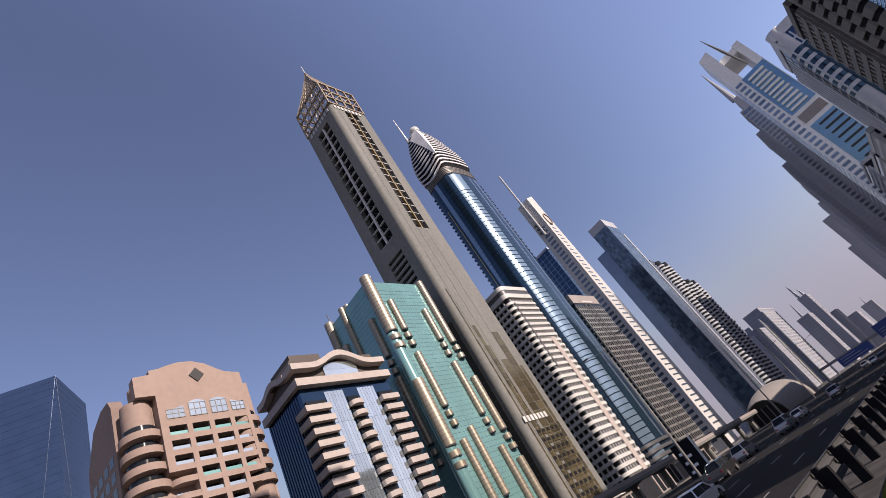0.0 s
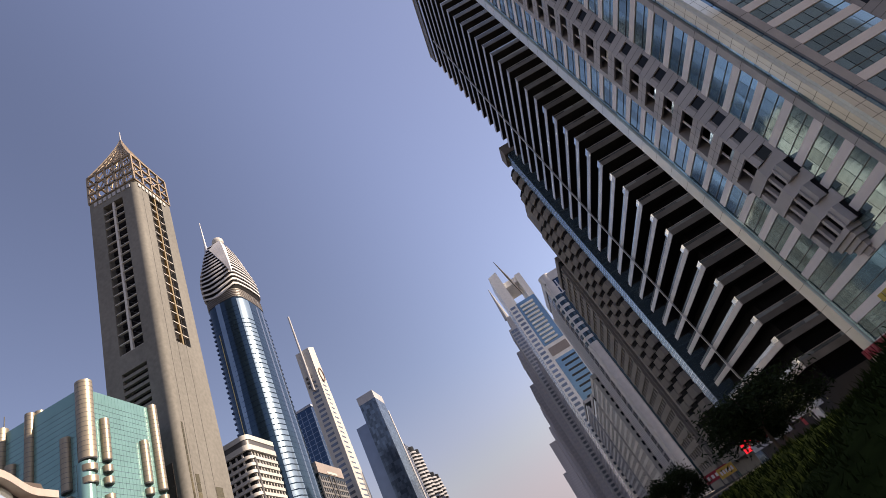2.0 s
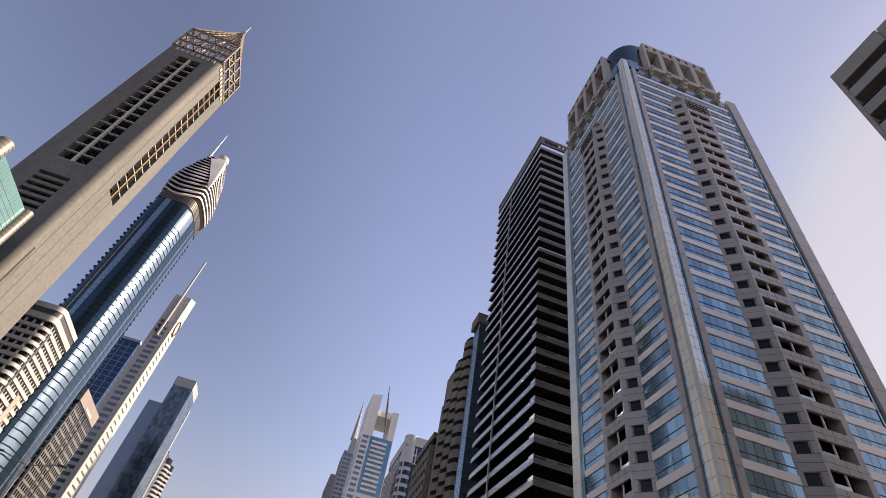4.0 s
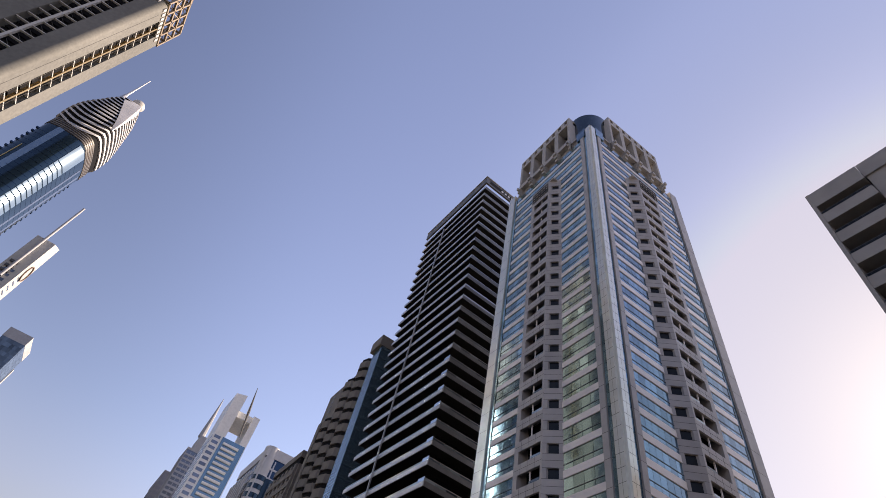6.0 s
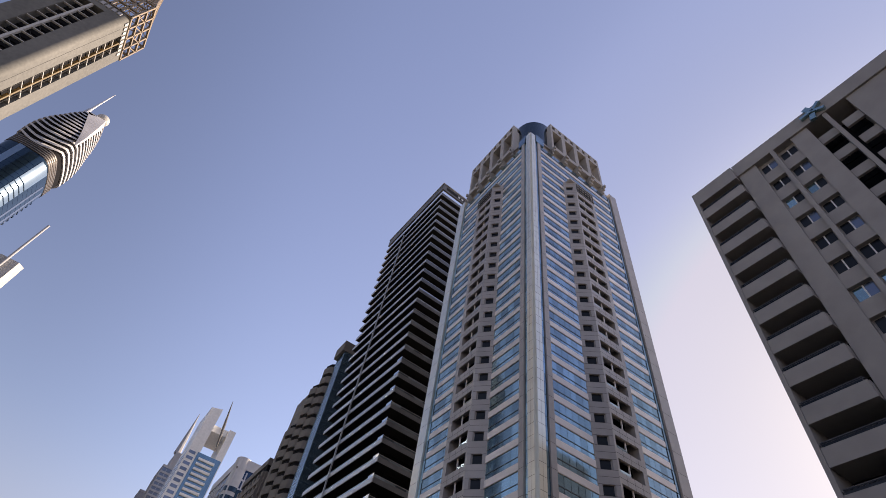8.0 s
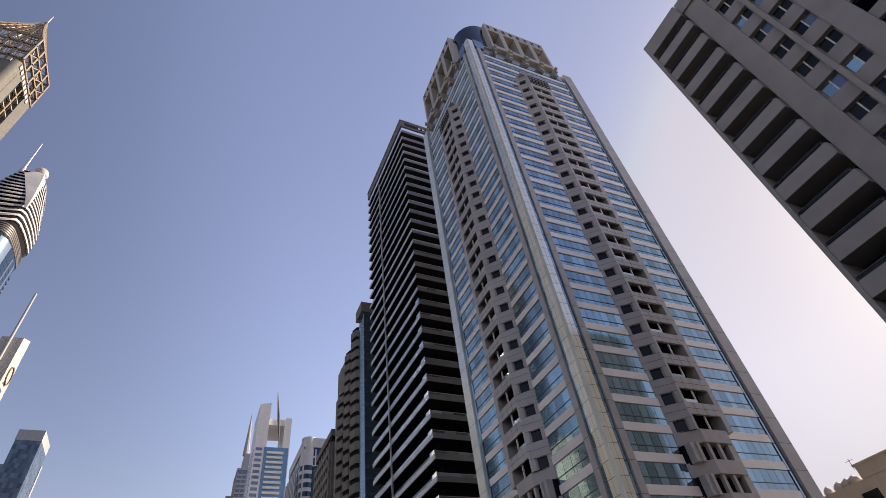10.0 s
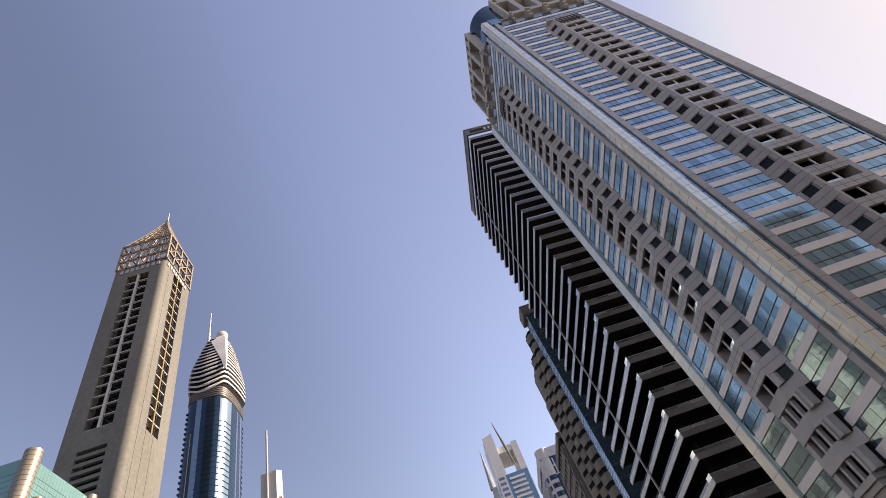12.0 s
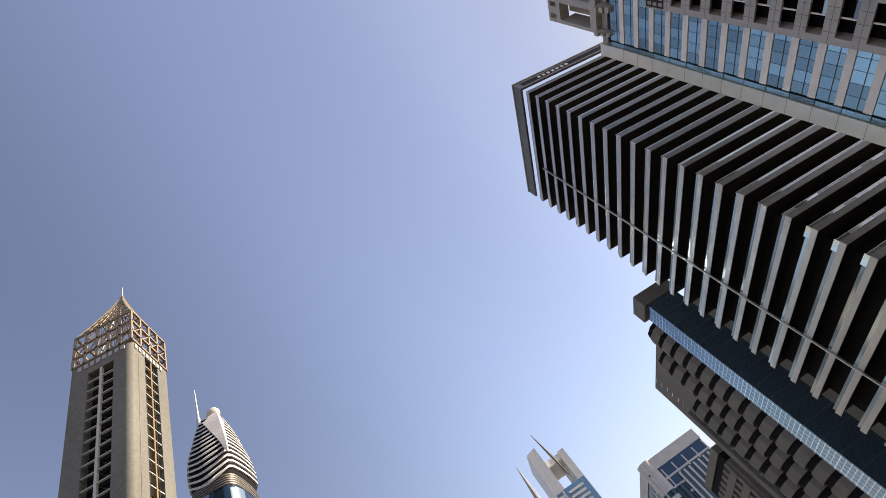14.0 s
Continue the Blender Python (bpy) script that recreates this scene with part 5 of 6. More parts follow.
part("glass_cladding", panels, PANEL_GLASS, b, kind="stuff")
part("shoulder", Shape().box(-158, 502, 0, -145.9, 526, 203), GREY_GLASS, b)
part("pale_edge", Shape().box(-130.5, 529.4, 0, -127, 533, 214), HAZE_GREY, b)
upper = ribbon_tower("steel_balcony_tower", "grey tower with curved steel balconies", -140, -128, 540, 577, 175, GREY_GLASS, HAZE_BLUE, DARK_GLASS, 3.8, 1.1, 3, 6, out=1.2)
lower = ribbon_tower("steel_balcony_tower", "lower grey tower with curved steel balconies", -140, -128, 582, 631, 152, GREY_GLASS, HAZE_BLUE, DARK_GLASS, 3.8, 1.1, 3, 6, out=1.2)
# rounded stacks of steel balconies on both
for tower, y0, h in ((upper, 540, 175), (lower, 582, 152)):
    for y in (y0 + 8, y0 + 26):
        part("balcony_core", Shape().tube(-128.6, y, 6.0, 4, h - 3, 20), DARK_GLASS, tower)
        stack = Shape()
        for k in range(int((h - 8) / 3.8)):
            stack.tube(-128.6, y, 6.8 if k % 11 else 7.6, 5 + 3.8 * k, 6.7 + 3.8 * k, 20)
        part("balcony_stack", stack, HAZE_GREY, tower, kind="stuff")
# far towers get their haze from pale colours alone
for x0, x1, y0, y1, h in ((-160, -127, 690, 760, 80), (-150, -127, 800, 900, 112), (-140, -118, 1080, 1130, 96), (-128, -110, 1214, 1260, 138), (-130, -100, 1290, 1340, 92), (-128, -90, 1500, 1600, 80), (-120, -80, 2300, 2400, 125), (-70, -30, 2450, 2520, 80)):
    far = ribbon_tower("distant_tower", "distant tower paled by painted haze", x0, x1, y0, y1, h, FAR_HAZED, FAR_HAZED, FAR_HAZED_GLASS, 5, 2, 4, 7)
    if y0 == 690:
        for i in range(3):
            part("roof_tank", Shape().tube(x0 + 8 + 8 * i, y0 + 8, 3.2, h + 2, h + 8 + 2 * (i % 2), 16), FAR_HAZED, far)
        for i in range(5):
            part("white_fin", Shape().box(x1 + 0.4, y0 + 50 + 4 * i, 0, x1 + 1.6, y0 + 51.5 + 4 * i, h + 14 - 2 * i), OFF_WHITE, far)
        part("blank_front", Shape().box(x0 + 2, y0 - 0.5, 30, x1 - 6, y0 - 2.2, h - 3), HAZE_GREY, far)
    if y0 == 1214:
        for i in range(2):
            part("blade", Shape().prism([(x0 + 2 + 10 * i, y0), (x0 + 5 + 10 * i, y0), (x0 + 5 + 10 * i, y0 + 30), (x0 + 2 + 10 * i, y0 + 30)], h, [h + 34 - 14 * i, h + 22 - 14 * i, h + 6, h + 6]), FAR_HAZED, far)
    if y0 in (1080, 2300):
        part("spire", Shape().tube((x0 + x1) / 2, y0 + 6, 2.6, h, h + 30, 10, 0.4), FAR_HAZED, far)
# further towers on the near side
ribbon_tower("square_window_block", "tan block with rows of small square windows", 33.8, 60, 148.6, 169, 73.5, TAN, TAN, BLACK_VOID, 3.4, 1.7, 8, 6, out=0.8, pier=1.5)
c = ribbon_tower("curved_corner_tower", "grey and blue tower with a rounded corner and dark stripes", 36.7, 60, 211, 244, 98, CURVED_GREY, CURVED_GREY, NAVY_GLASS, 3.6, 0.7, 5, 8, out=0.15, crown=4)
part("corner_drum", Shape().tube(38.8, 213.4, 3.0, 0, 102.4, 24), CURVED_GREY, c)
part("curved_glass", Shape().tube(42.2, 212.6, 2.5, 0, 90, 24), ROSE_GLASS, c, "dark curved glass strip")
for i in range(8):
    part("dark_window", Shape().tube(38.8, 213.4, 3.06, 88.5 - 3.4 * i, 90.4 - 3.4 * i, 24), ROSE_GLASS, c)
for i in range(7):
    part("stripe", Shape().box(45.0 + i * 2.1, 210.2, 2, 45.7 + i * 2.1, 210.85, 93), CURVED_GREY, c)
    part("dark_stripe", Shape().box(45.7 + i * 2.1, 210.5, 2, 47.1 + i * 2.1, 210.8, 93), ROSE_GLASS, c)
    part("stripe", Shape().box(34.9, 218 + i * 3.6, 2, 35.3, 219.2 + i * 3.6, 93), CURVED_GREY, c)
ribbon_tower("white_grid_tower", "white tower with a close window grid", 33, 58, 236, 268, 58, OFF_WHITE, OFF_WHITE, DARK_GLASS, 3.4, 1.4, 8, 12, out=0.25, pier=1.2)
ribbon_tower("white_grid_tower", "white tower with a close window grid", 33, 58, 276, 318, 60, OFF_WHITE, OFF_WHITE, DARK_GLASS, 3.4, 1.4, 8, 12, out=0.25, pier=1.2)
ribbon_tower("white_grid_tower", "pale tower with a close window grid", 33, 58, 326, 376, 70, HAZE_GREY, HAZE_GREY, DARK_GLASS, 3.4, 1.4, 8, 12, out=0.25, pier=1.2)
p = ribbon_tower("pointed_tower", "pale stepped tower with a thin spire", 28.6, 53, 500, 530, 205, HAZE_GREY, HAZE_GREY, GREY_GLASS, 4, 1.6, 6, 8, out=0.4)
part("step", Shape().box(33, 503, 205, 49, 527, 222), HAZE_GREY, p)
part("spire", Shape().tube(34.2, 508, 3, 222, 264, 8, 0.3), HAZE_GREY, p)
# the same haze-paled colours on the near side's distant row
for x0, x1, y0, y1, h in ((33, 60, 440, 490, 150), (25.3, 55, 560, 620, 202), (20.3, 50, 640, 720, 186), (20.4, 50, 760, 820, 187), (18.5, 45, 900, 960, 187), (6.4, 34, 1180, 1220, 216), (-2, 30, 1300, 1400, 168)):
    ribbon_tower("distant_tower", "distant tower paled by painted haze", x0, x1, y0, y1, h, FAR_HAZED, FAR_HAZED, FAR_HAZED_GLASS, 4.5, 1.8, 5, 8)


# ---- low tan block seen in the gap between the two nearest towers ----
def tan_block():
    t = thing("tan_block", (100, 42, 0), "low tan rendered block with small roof domes and square windows", "apartment building")
    face = ("x", 90.0, -1)
    part("body", Shape().box(90, 22, 0, 112, 63, 23.2), SANDSTONE, t)
    part("roof_parapet", Shape().box(89.8, 22, 23.2, 112, 47.2, 25.0), SANDSTONE, t)
    part("parapet_cap", Shape().box(89.6, 22, 25.0, 112, 47.4, 25.3), SANDSTONE, t)
    for y, r in ((53.6, 0.7), (51.6, 0.9), (50.2, 0.9), (49.0, 1.0)):
        part("roof_dome", Shape().tube(91, y, r * 0.85, 23.2, 23.6, 14, r).tube(91, y, r, 23.6, 24.1, 14, r * 0.75).tube(91, y, r * 0.75, 24.1, 24.5, 14, 0.1), SANDSTONE, t)
    part("aerial", Shape().beam((91, 48.0, 25.0), (91, 48.0, 26.6), 0.06).beam((91, 47.4, 26.3), (91, 48.6, 26.3), 0.05), DARK_METAL, t)
    for k in range(5):
        for i in range(7):
            u = 24.5 + 5.4 * i
            piece("window_pane", face, u, u + 2.6, 19.6 - 4.0 * k, 21.6 - 4.0 * k, -0.1, 0.05, DARK_GLASS, t)
            piece("window_sill", face, u - 0.2, u + 2.8, 19.35 - 4.0 * k, 19.6 - 4.0 * k, 0, 0.2, SANDSTONE, t)


tan_block()


# ---- street ----
def leaf_cloud(name, centre, size, count, leaf, seed, parent, label=""):
    """A crown of many small leaf blades, gathered in uneven clumps."""
    rnd = random.Random(seed)
    sh = Shape()
    clumps = [(rnd.gauss(0, 0.42), rnd.gauss(0, 0.42), rnd.gauss(0, 0.4), rnd.uniform(0.25, 0.5)) for _ in range(14)]
    for _ in range(count):
        a, b, c, r = rnd.choice(clumps)
        p = Vector((centre[0] + size[0] * (a + rnd.gauss(0, r * 0.5)), centre[1] + size[1] * (b + rnd.gauss(0, r * 0.5)), centre[2] + size[2] * (c + rnd.gauss(0, r * 0.5))))
        u = Vector((rnd.gauss(0, 1), rnd.gauss(0, 1), rnd.gauss(0, 0.7))).normalized() * leaf * rnd.uniform(0.6, 1.3)
        w = u.cross(Vector((rnd.gauss(0, 1), rnd.gauss(0, 1), rnd.gauss(0, 1)))).normalized() * leaf * 0.3
        sh.add([p - u, p + w, p + u, p - w], [(0, 1, 2, 3)])
    return part(name, sh, LEAF, parent, label, kind="stuff")


def tree(x, y, z, h, spread, seed, label):
    t = thing("tree", (x, y, z), label, "tree")
    rnd = random.Random(seed)
    tr = Shape().tube(x, y, 0.2, z - 0.1, z + h * 0.45, 10, 0.13)
    part("trunk", tr, BARK, t)
    for i in range(6):
        a = 2 * math.pi * i / 6 + rnd.uniform(-0.3, 0.3)
        tip = (x + spread * 0.6 * math.cos(a), y + spread * 0.6 * math.sin(a), z + h * rnd.uniform(0.65, 0.9))
        part("limb", Shape().beam((x, y, z + h * 0.4), tip, 0.1), BARK, t)
    leaf_cloud("crown", (x, y, z + h * 0.62), (spread * 1.15, spread * 1.15, h * 0.4), 9000, 0.24, seed, t)


def vehicle(x, y, z, paint, label, tall=1.45, length=4.5, seed=0):
    t = thing("car", (x, y, z), label, "car", "vehicles on the highway")
    L, w = length, 0.9
    belt = 0.62 * tall
    low = [(-0.5, 0.32), (-0.5, 0.66), (-0.49, 0.93), (-0.46, 1.0), (-0.1, 1.02), (0.2, 1.0), (0.4, 0.9), (0.48, 0.74), (0.5, 0.55), (0.49, 0.32)]
    rings = []
    for s, inset in ((-1, 0.1), (-0.92, 0.0), (0.92, 0.0), (1, 0.1)):
        rings.append([(x + w * s, y + L * u * (1 - 0.25 * inset), z + 0.28 + (v * belt - 0.28) * (1 - 0.35 * inset)) for u, v in low])
    body = part("body", Shape().loft(rings), paint, t)
    a, b = -0.45 if tall > 1.7 else -0.42, 0.24
    c, d = a + 0.07, b - 0.13
    cab = [[(x + sx * 0.82, y + L * u, z + belt - 0.04) for sx, u in ((-1, a), (1, a), (1, b), (-1, b))], [(x + sx * 0.64, y + L * u, z + tall - 0.07) for sx, u in ((-1, c), (1, c), (1, d), (-1, d))]]
    part("cabin_glass", Shape().loft(cab), DARK_GLASS, t)
    roof = [[(x + sx * 0.66, y + L * u, z + tall - 0.08) for sx, u in ((-1, c - 0.01), (1, c - 0.01), (1, d + 0.01), (-1, d + 0.01))], [(x + sx * 0.56, y + L * u, z + tall) for sx, u in ((-1, c + 0.03), (1, c + 0.03), (1, d - 0.03), (-1, d - 0.03))]]
    part("roof", Shape().loft(roof), paint, t)
    for k in range(4):
        part("pillar", Shape().beam(cab[0][k], cab[1][k], 0.09), paint, t)
    for sx in (-1, 1):
        part("door_pillar", Shape().beam((x + sx * 0.82, y - 0.06 * L, z + belt - 0.04), (x + sx * 0.645, y - 0.06 * L, z + tall - 0.07), 0.07), DARK_METAL, t)
        part("wing_mirror", Shape().box(x + sx * 0.84, y + 0.17 * L, z + belt, x + sx * 1.02, y + 0.2 * L, z + belt + 0.14), paint, t)
    for sx in (-1, 1):
        part("tail_light", Shape().box(x + sx * 0.55, y - L / 2 - 0.02, z + 0.68, x + sx * 0.86, y - L / 2 + 0.05, z + 0.84), RED_SIGN, t)
        for sy in (-0.3, 0.31):
            wh = Shape()
            c = Vector((x + sx * 0.8, y + sy * L, z + 0.33))
            ring = [(math.cos(2 * math.pi * i / 18) * 0.33, math.sin(2 * math.pi * i / 18) * 0.33) for i in range(18)]
            wh.add([(c.x - 0.11, c.y + a, c.z + b2) for a, b2 in ring] + [(c.x + 0.11, c.y + a, c.z + b2) for a, b2 in ring],
                   [tuple(range(18)), tuple(range(35, 17, -1))] + [(i, (i + 1) % 18, (i + 1) % 18 + 18, i + 18) for i in range(18)])
            tyre = part("wheel", wh, RUBBER, t)
            part("rim", Shape().box(c.x - 0.115, c.y - 0.16, c.z - 0.16, c.x + 0.115, c.y + 0.16, c.z + 0.16), STEEL, tyre)
    part("bumper", Shape().box(x - 0.85, y - L / 2 - 0.06, z + 0.3, x + 0.85, y - L / 2, z + 0.55), DARK_METAL, t)


ROAD_Z = -0.9
for i, (x, y, paint, label, tall, L) in enumerate(((-16.6, 36.5, CAR_WHITE, "white saloon car on the highway", 1.45, 4.6), (-22.6, 58.5, CAR_BLACK, "black off-road car on the highway", 1.85, 4.8), (-24.0, 71.5, CAR_SILVER, "silver pickup on the highway", 1.8, 5.0),
                                                   (-19.8, 78.0, CAR_SILVER, "silver van on the highway", 1.9, 4.8), (-21.0, 93.0, CAR_WHITE, "white saloon car on the highway", 1.45, 4.5), (-15.6, 96.0, CAR_SILVER, "small grey car on the highway", 1.5, 4.2),
                                                   (-10.5, 130.0, CAR_BLACK, "dark car far along the highway", 1.5, 4.5), (-14.0, 150.0, CAR_WHITE, "white car far along the highway", 1.5, 4.5), (-18.0, 170.0, CAR_SILVER, "silver car far along the highway", 1.5, 4.5), (-10.5, 200.0, CAR_WHITE, "white car in distant traffic", 1.5, 4.5))):
    vehicle(x, y, ROAD_Z, paint, label, tall, L)

# guard rail on stout posts along the verge
rail = thing("guard_rail", (-2.9, 0, -0.15), "weathered steel guard rail on stout posts beside the road", "guard rail")
wave = [(0.0, 0.0), (0.06, 0.05), (0.06, 0.11), (0.0, 0.16), (0.06, 0.21), (0.06, 0.27), (0.0, 0.32)]
beam = Shape()
ring = [(-3.0 - a, 0.28 + b) for a, b in wave] + [(-3.03 - a, 0.28 + b) for a, b in wave[::-1]]
beam.loft([[(x, y, z) for x, z in ring] for y in (-12, 190)])
part("rail_beam", beam, DARK_METAL, rail)
for k in range(100):
    y = -11 + 2.0 * k
    p = new("post", SHARED.setdefault("rail_post", Shape().box(-0.1, -0.085, -0.05, 0.1, 0.085, 0.70).mesh("post", BLACK_VOID)))
    p.parent, p.location = rail, (0.06, y, 0)
    q = new("spacer", SHARED.setdefault("rail_spacer", Shape().box(-0.11, -0.06, 0.42, -0.0, 0.06, 0.76).mesh("spacer", BLACK_VOID)))
    q.parent, q.location = rail, (0.0, y, 0)
solid("verge", Shape().box(-3.6, -60, -1.2, -2.3, 500, -0.15), PAVING, "narrow paved verge under the guard rail", "verge", kind="structure")


def bank_height(x, y):
    ridge = 1.5 - 0.032 * max(0.0, y - 10) + 0.8 * math.exp(-((y - 6.5) / 2.6) ** 2)
    ridge = max(0.2, ridge)
    f = min(1.0, max(0.0, (x + 2.3) / 7.5))
    g = 1.0 if x < 7.5 else max(0.0, 1 - (x - 7.5) / 1.5)
    lump = 0.12 * noise.noise((x * 0.9, y * 0.7, 3)) + 0.05 * noise.noise((x * 3, y * 3, 7))
    near = 1 - math.exp(-(x * x + y * y) / 3.0)
    return -0.15 + (0.1 + (ridge + 0.1) * (f ** 1.6)) * g + lump * near * g


bank = Shape()
NX, NY = 34, 150
vs = []
for j in range(NY + 1):
    y = -14 + (j / NY) ** 1.5 * 150
    for i in range(NX + 1):
        x = -2.3 + 11.0 * i / NX
        vs.append((x, y, bank_height(x, y)))
bank.add(vs, [(j * (NX + 1) + i, j * (NX + 1) + i + 1, (j + 1) * (NX + 1) + i + 1, (j + 1) * (NX + 1) + i) for j in range(NY) for i in range(NX)])
solid("grass_bank", bank, GRASS, "dark green planted bank beside the highway", "grass", kind="structure")
rnd = random.Random(5)
blades = Shape()
for _ in range(26000):
    y = 1.5 + rnd.random() ** 1.6 * 60
    x = -2.2 + rnd.random() * 9.5
    z = bank_height(x, y)
    a, hgt = rnd.random() * 6.3, rnd.uniform(0.04, 0.11) * (1 + 0.8 * (x > 3))
    w = 0.015 + 0.006 * hgt * y
    blades.add([(x - w * math.cos(a), y - w * math.sin(a), z - 0.02), (x + w * math.cos(a), y + w * math.sin(a), z - 0.02), (x + rnd.gauss(0, 0.06), y + rnd.gauss(0, 0.06), z + hgt)], [(0, 1, 2)])
solid("shrub_leaves", blades, GRASS, "low dark green shrubs and grass on the bank", "shrubs", kind="stuff")

tree(16.5, 51, 0.1, 7.0, 4.2, 11, "dark leafy street tree before the towers")
tree(20.5, 60, 0.1, 6.6, 3.6, 12, "dark leafy street tree before the towers")
tree(11.8, 80, 0.1, 5.6, 2.8, 13, "rounded dark street tree by the pavement")
tree(8.8, 104, 0.1, 4.6, 3.2, 14, "low bushy tree by the highway")
tree(5.6, 118, 0.0, 4.4, 3.0, 15, "low bushy tree by the highway")
tree(4.0, 140, -0.5, 4.2, 3.2, 16, "low bushy tree by the highway")
tree(22.6, 16.4, 0.1, 5.2, 2.4, 17, "dark leafy tree beside the pavement")

# street lamps
lamp = thing("street_lamp", (-24.3, 57, ROAD_Z), "tall grey street lamp with two arms", "street lamp", "street lamps")
part("pole", Shape().tube(-24.3, 57, 0.16, ROAD_Z, 16.3, 10, 0.08), STEEL, lamp)
for s in (-1, 1):
    arm = part("arm", Shape().beam((-24.3, 57, 15.7), (-24.3 + s * 2.6, 57, 16.4), 0.09), STEEL, lamp)
    part("lamp_head", Shape().box(-24.3 + s * 2.4, 56.85, 16.3, -24.3 + s * 3.3, 57.15, 16.45), DARK_METAL, arm)
for x, y in ((-34, 177), (-29, 117), (-34, 237), (-34, 297)):
    copy_thing(lamp, pose(x, y, ROAD_Z))

# advertising column by the far lanes
ad = thing("advert_board", (-31, 74, ROAD_Z), "black upright advert board with pale unreadable panels", "sign")
part("board", Shape().box(-32.6, 73.8, ROAD_Z + 1.0, -29.6, 74.2, 4.6), BLACK_VOID, ad)
part("board_post", Shape().box(-31.4, 73.9, ROAD_Z, -30.8, 74.1, ROAD_Z + 1.0), STEEL, ad)
part("board_edge", Shape().box(-29.6, 73.75, ROAD_Z + 0.6, -29.45, 74.25, 4.7), WHITE_SIGN, ad)
for i in range(5):
    part("panel_bar", Shape().box(-32.1 + 0.9 * (i % 2), 73.74, 0.6 + 0.62 * i, -31.5 + 0.9 * (i % 2), 73.79, 0.95 + 0.62 * i), WHITE_SIGN, ad)

# elevated walkway and rounded station by the far lanes
deck = thing("elevated_deck", (-76, 200, ROAD_Z), "pale concrete elevated deck on columns", "viaduct")
part("deck_slab", Shape().box(-80, 70, 4.9, -72, 262, 5.6), CONCRETE, deck)
part("deck_parapet", Shape().box(-72.3, 70, 5.6, -72, 262, 6.6), BROWN_GREY, deck)
for k in range(10):
    y = 78 + 20 * k
    part("column", Shape().tube(-76, y, 0.9, ROAD_Z, 4.2, 14), CONCRETE, deck)
    part("column_head", Shape().prism([(-77, y - 1), (-75, y - 1), (-75, y + 1), (-77, y + 1)], 4.2, 4.9, [(-79.5, y - 1), (-72.5, y - 1), (-72.5, y + 1), (-79.5, y + 1)]), CONCRETE, deck)
st = thing("station", (-74, 310, ROAD_Z), "rounded shell-roofed station with a dark glazed end", "station")
shell = Shape()
NS = 16


def shell_rib(f):
    s = 1 - 0.35 * (2 * f - 1) ** 2
    return [(-74 + 15 * s * math.cos(math.pi * i / NS), 275 + 80 * f, ROAD_Z + 15 * s * math.sin(math.pi * i / NS)) for i in range(NS + 1)]


shell.add([v for k in range(9) for v in shell_rib(k / 8)], [(k * (NS + 1) + i, k * (NS + 1) + i + 1, (k + 1) * (NS + 1) + i + 1, (k + 1) * (NS + 1) + i) for k in range(8) for i in range(NS)])
sh = part("shell_roof", shell, TAN, st)
sm = sh.modifiers.new("thickness", "SOLIDIFY")
sm.thickness = 0.5
part("glazed_end", Shape().add([(-74 + 9.2 * math.cos(math.pi * i / NS), 276, ROAD_Z + 9 * math.sin(math.pi * i / NS)) for i in range(NS + 1)] + [(-74 + 9.2 * math.cos(math.pi * i / NS), 277, ROAD_Z + 9 * math.sin(math.pi * i / NS)) for i in range(NS + 1)],
                             [tuple(range(NS + 1)), tuple(range(2 * NS + 1, NS, -1))]), DARK_GLASS, st)
for i in range(5):
    part("end_mullion", Shape().box(-80 + 3 * i, 275.7, ROAD_Z, -79.7 + 3 * i, 275.95, ROAD_Z + 6.5), STEEL, st)
# low shops under the towers beyond the deck
for k, (y, h, w) in enumerate(((92, 4.5, 16), (118, 6, 20), (150, 5, 24), (186, 6.5, 22), (220, 5, 26))):
    shop = thing("kiosk", (-98, y, ROAD_Z), "low pale shop pavilion with dark openings", "shop", "shops by the far lanes")
    part("wall", Shape().box(-106, y, ROAD_Z, -94, y + w, h), BROWN_GREY if k % 2 else TAN, shop)
    part("roof", Shape().box(-106.5, y - 0.5, h, -93.2, y + w + 0.5, h + 0.5), OFF_WHITE, shop)
    for i in range(int(w / 4)):
        part("shop_window", Shape().box(-94.05, y + 1 + 4 * i, ROAD_Z + 0.4, -93.92, y + 4 + 4 * i, h - 1), DARK_GLASS, shop)

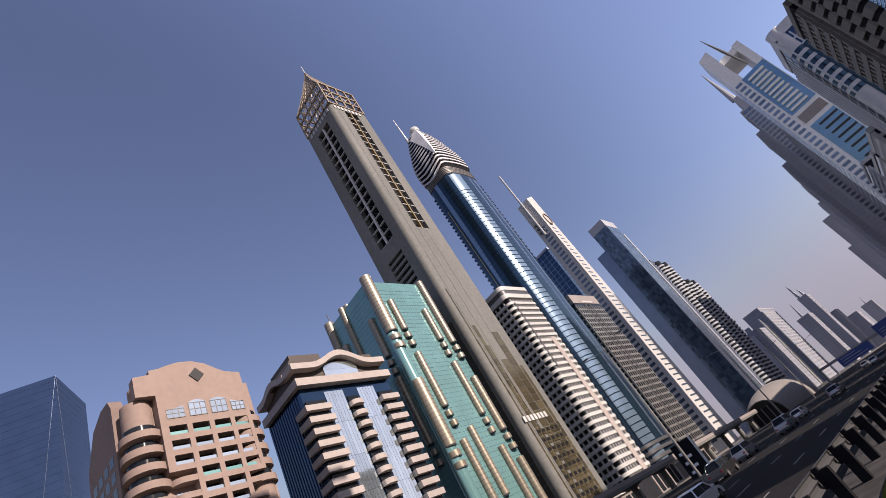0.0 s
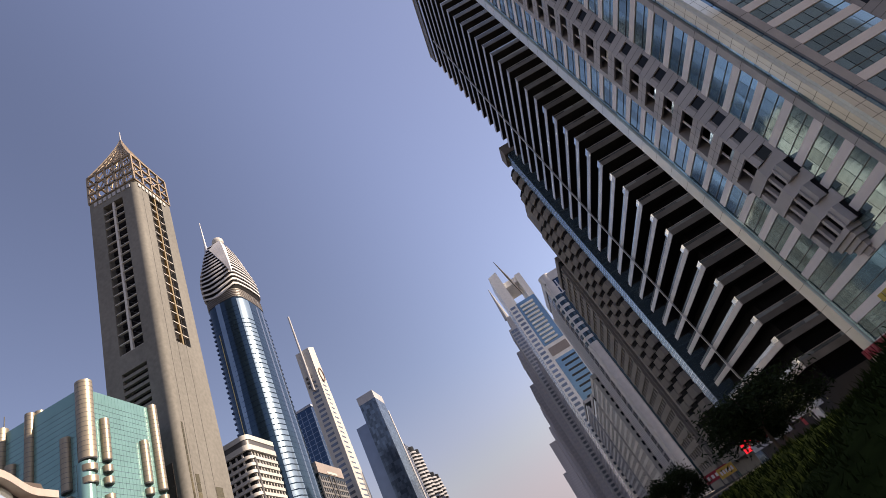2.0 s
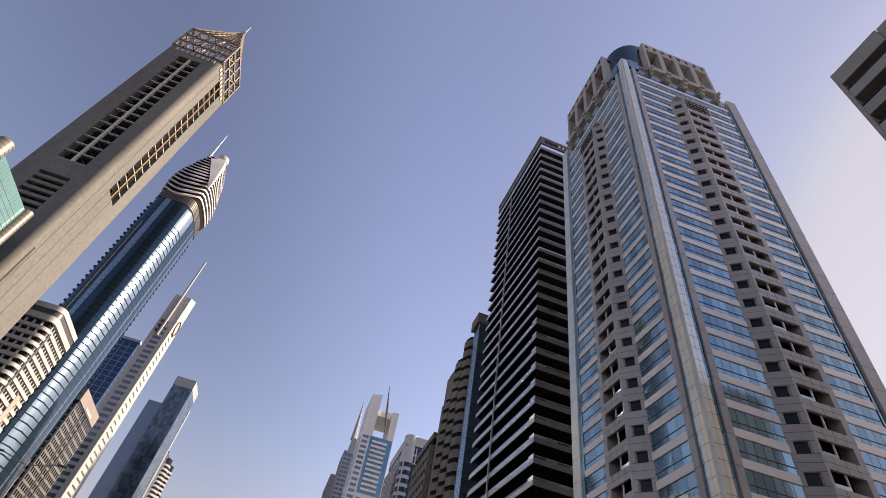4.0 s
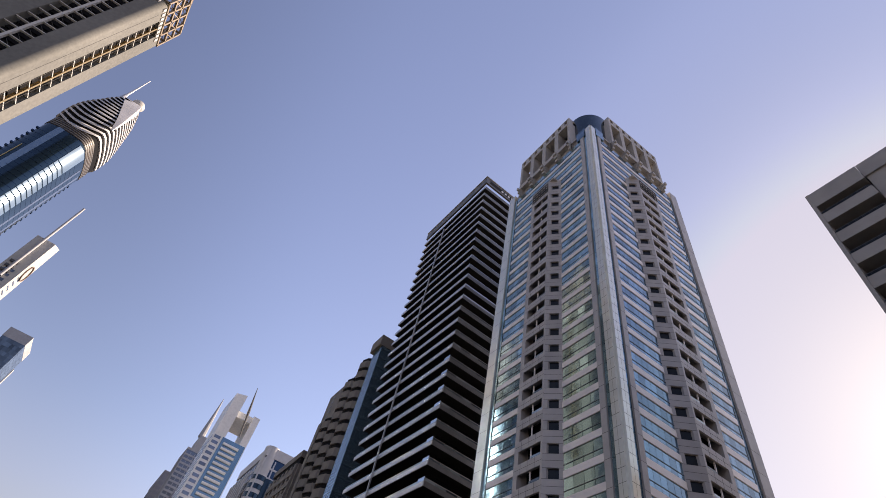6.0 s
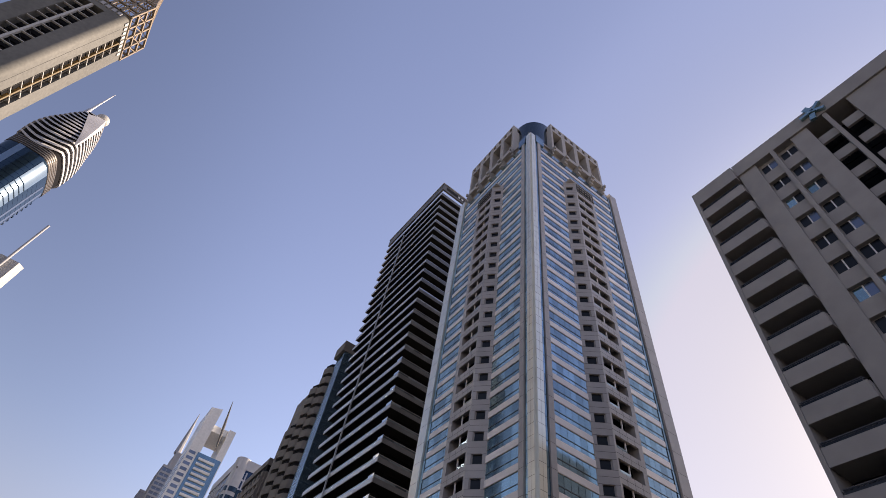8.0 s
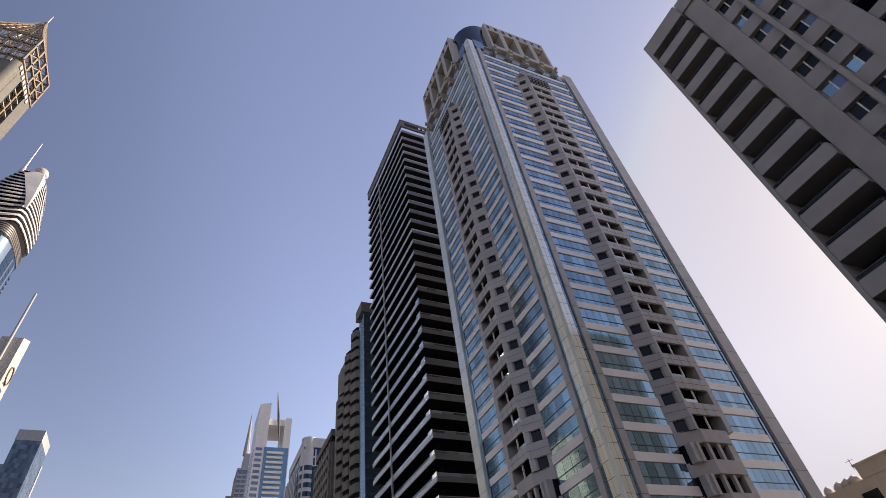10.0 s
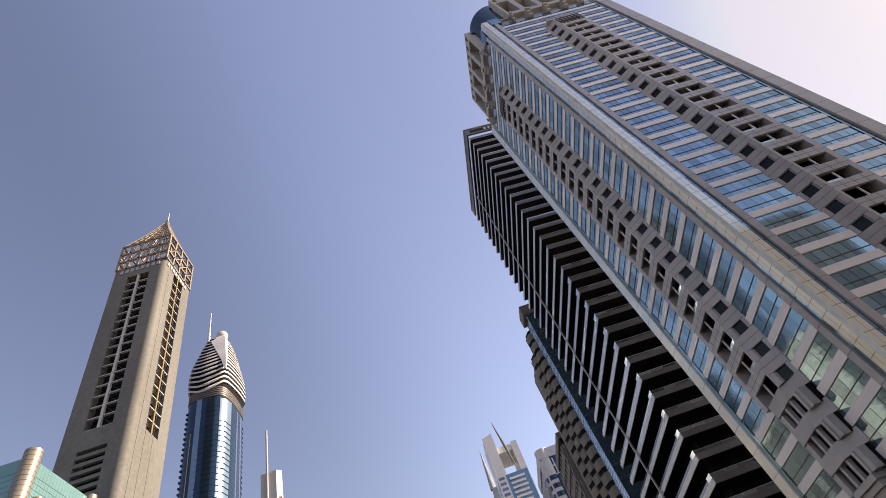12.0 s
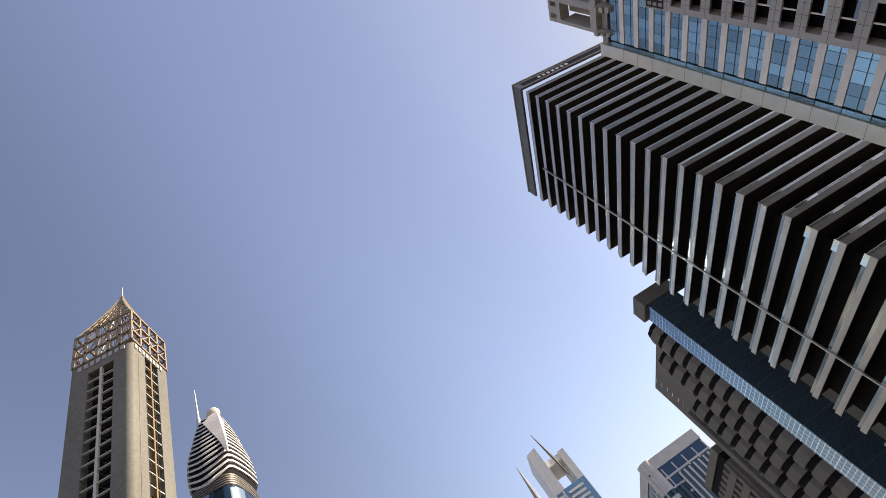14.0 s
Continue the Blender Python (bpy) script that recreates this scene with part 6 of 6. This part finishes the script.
# sign gantry over the highway
gan = thing("sign_gantry", (-14, 150, ROAD_Z), "steel gantry with blue road signs over the highway", "road sign")
for x in (-24, -3.3):
    part("gantry_post", Shape().tube(x, 150, 0.22, ROAD_Z, 4.6, 10), STEEL, gan)
part("gantry_beam", Shape().box(-24, 149.9, 3.4, -3.3, 150.4, 4.0), STEEL, gan)
for x0, x1, z0, z1 in ((-19.5, -12.0, 1.7, 3.7), (-9.5, -5.8, 2.4, 5.4), (-5.4, -3.6, 2.8, 5.2)):
    b = part("sign_panel", Shape().box(x0, 149.6, z0, x1, 149.8, z1), BLUE_SIGN, gan)
    for i in range(3):
        part("text_bar", Shape().box(x0 + 0.6, 149.55, z0 + 0.4 + 0.55 * i, x0 + (x1 - x0) * (0.85 - 0.15 * i), 149.6, z0 + 0.55 + 0.55 * i), HAZE_BLUE, b)
tri = thing("warning_sign", (-5.4, 88, ROAD_Z), "triangular white road warning sign on a post", "road sign")
part("post", Shape().tube(-5.4, 88, 0.05, ROAD_Z, 1.6, 8), STEEL, tri)
part("panel", Shape().add([(-6.2, 87.9, 0.5), (-4.6, 87.9, 0.5), (-5.4, 87.9, 1.9), (-6.2, 87.95, 0.5), (-4.6, 87.95, 0.5), (-5.4, 87.95, 1.9)], [(0, 1, 2), (5, 4, 3), (0, 3, 4, 1), (1, 4, 5, 2), (2, 5, 3, 0)]), WHITE_SIGN, tri)
# shop signs along the pavement
for x, y, z, w, h, m, lab in ((27.5, 92, 2.5, 4.5, 1.7, LIT_RED, "bright red lit shop sign with unreadable white letters"), (26.5, 82, 2.0, 6, 0.9, WHITE_SIGN, "pale shop sign with unreadable letters"), (24, 112, 1.8, 5, 1.5, RED_SIGN, "dark red shop sign by the pavement"), (24, 104, 1.4, 3, 1.6, YELLOW_SIGN, "yellow and white shop sign by the pavement"), (30, 74.5, 2.6, 5, 2.0, WHITE_SIGN, "pale banner sign at the tower podium")):
    sg = thing("street_sign", (x, y, 0.12), lab, "sign")
    part("sign_face", Shape().box(x - w / 2, y - 0.15, z, x + w / 2, y + 0.15, z + h), m, sg)
    for i in range(5):
        part("letter_bar", Shape().box(x - w * 0.4 + i * w * 0.17, y - 0.18, z + h * 0.3, x - w * 0.4 + i * w * 0.17 + w * 0.11, y - 0.15, z + h * 0.7), WHITE_SIGN if m is not WHITE_SIGN else DARK_METAL, sg)
    part("sign_post", Shape().box(x - 0.1, y - 0.1, 0.12, x + 0.1, y + 0.1, z), DARK_METAL, sg)
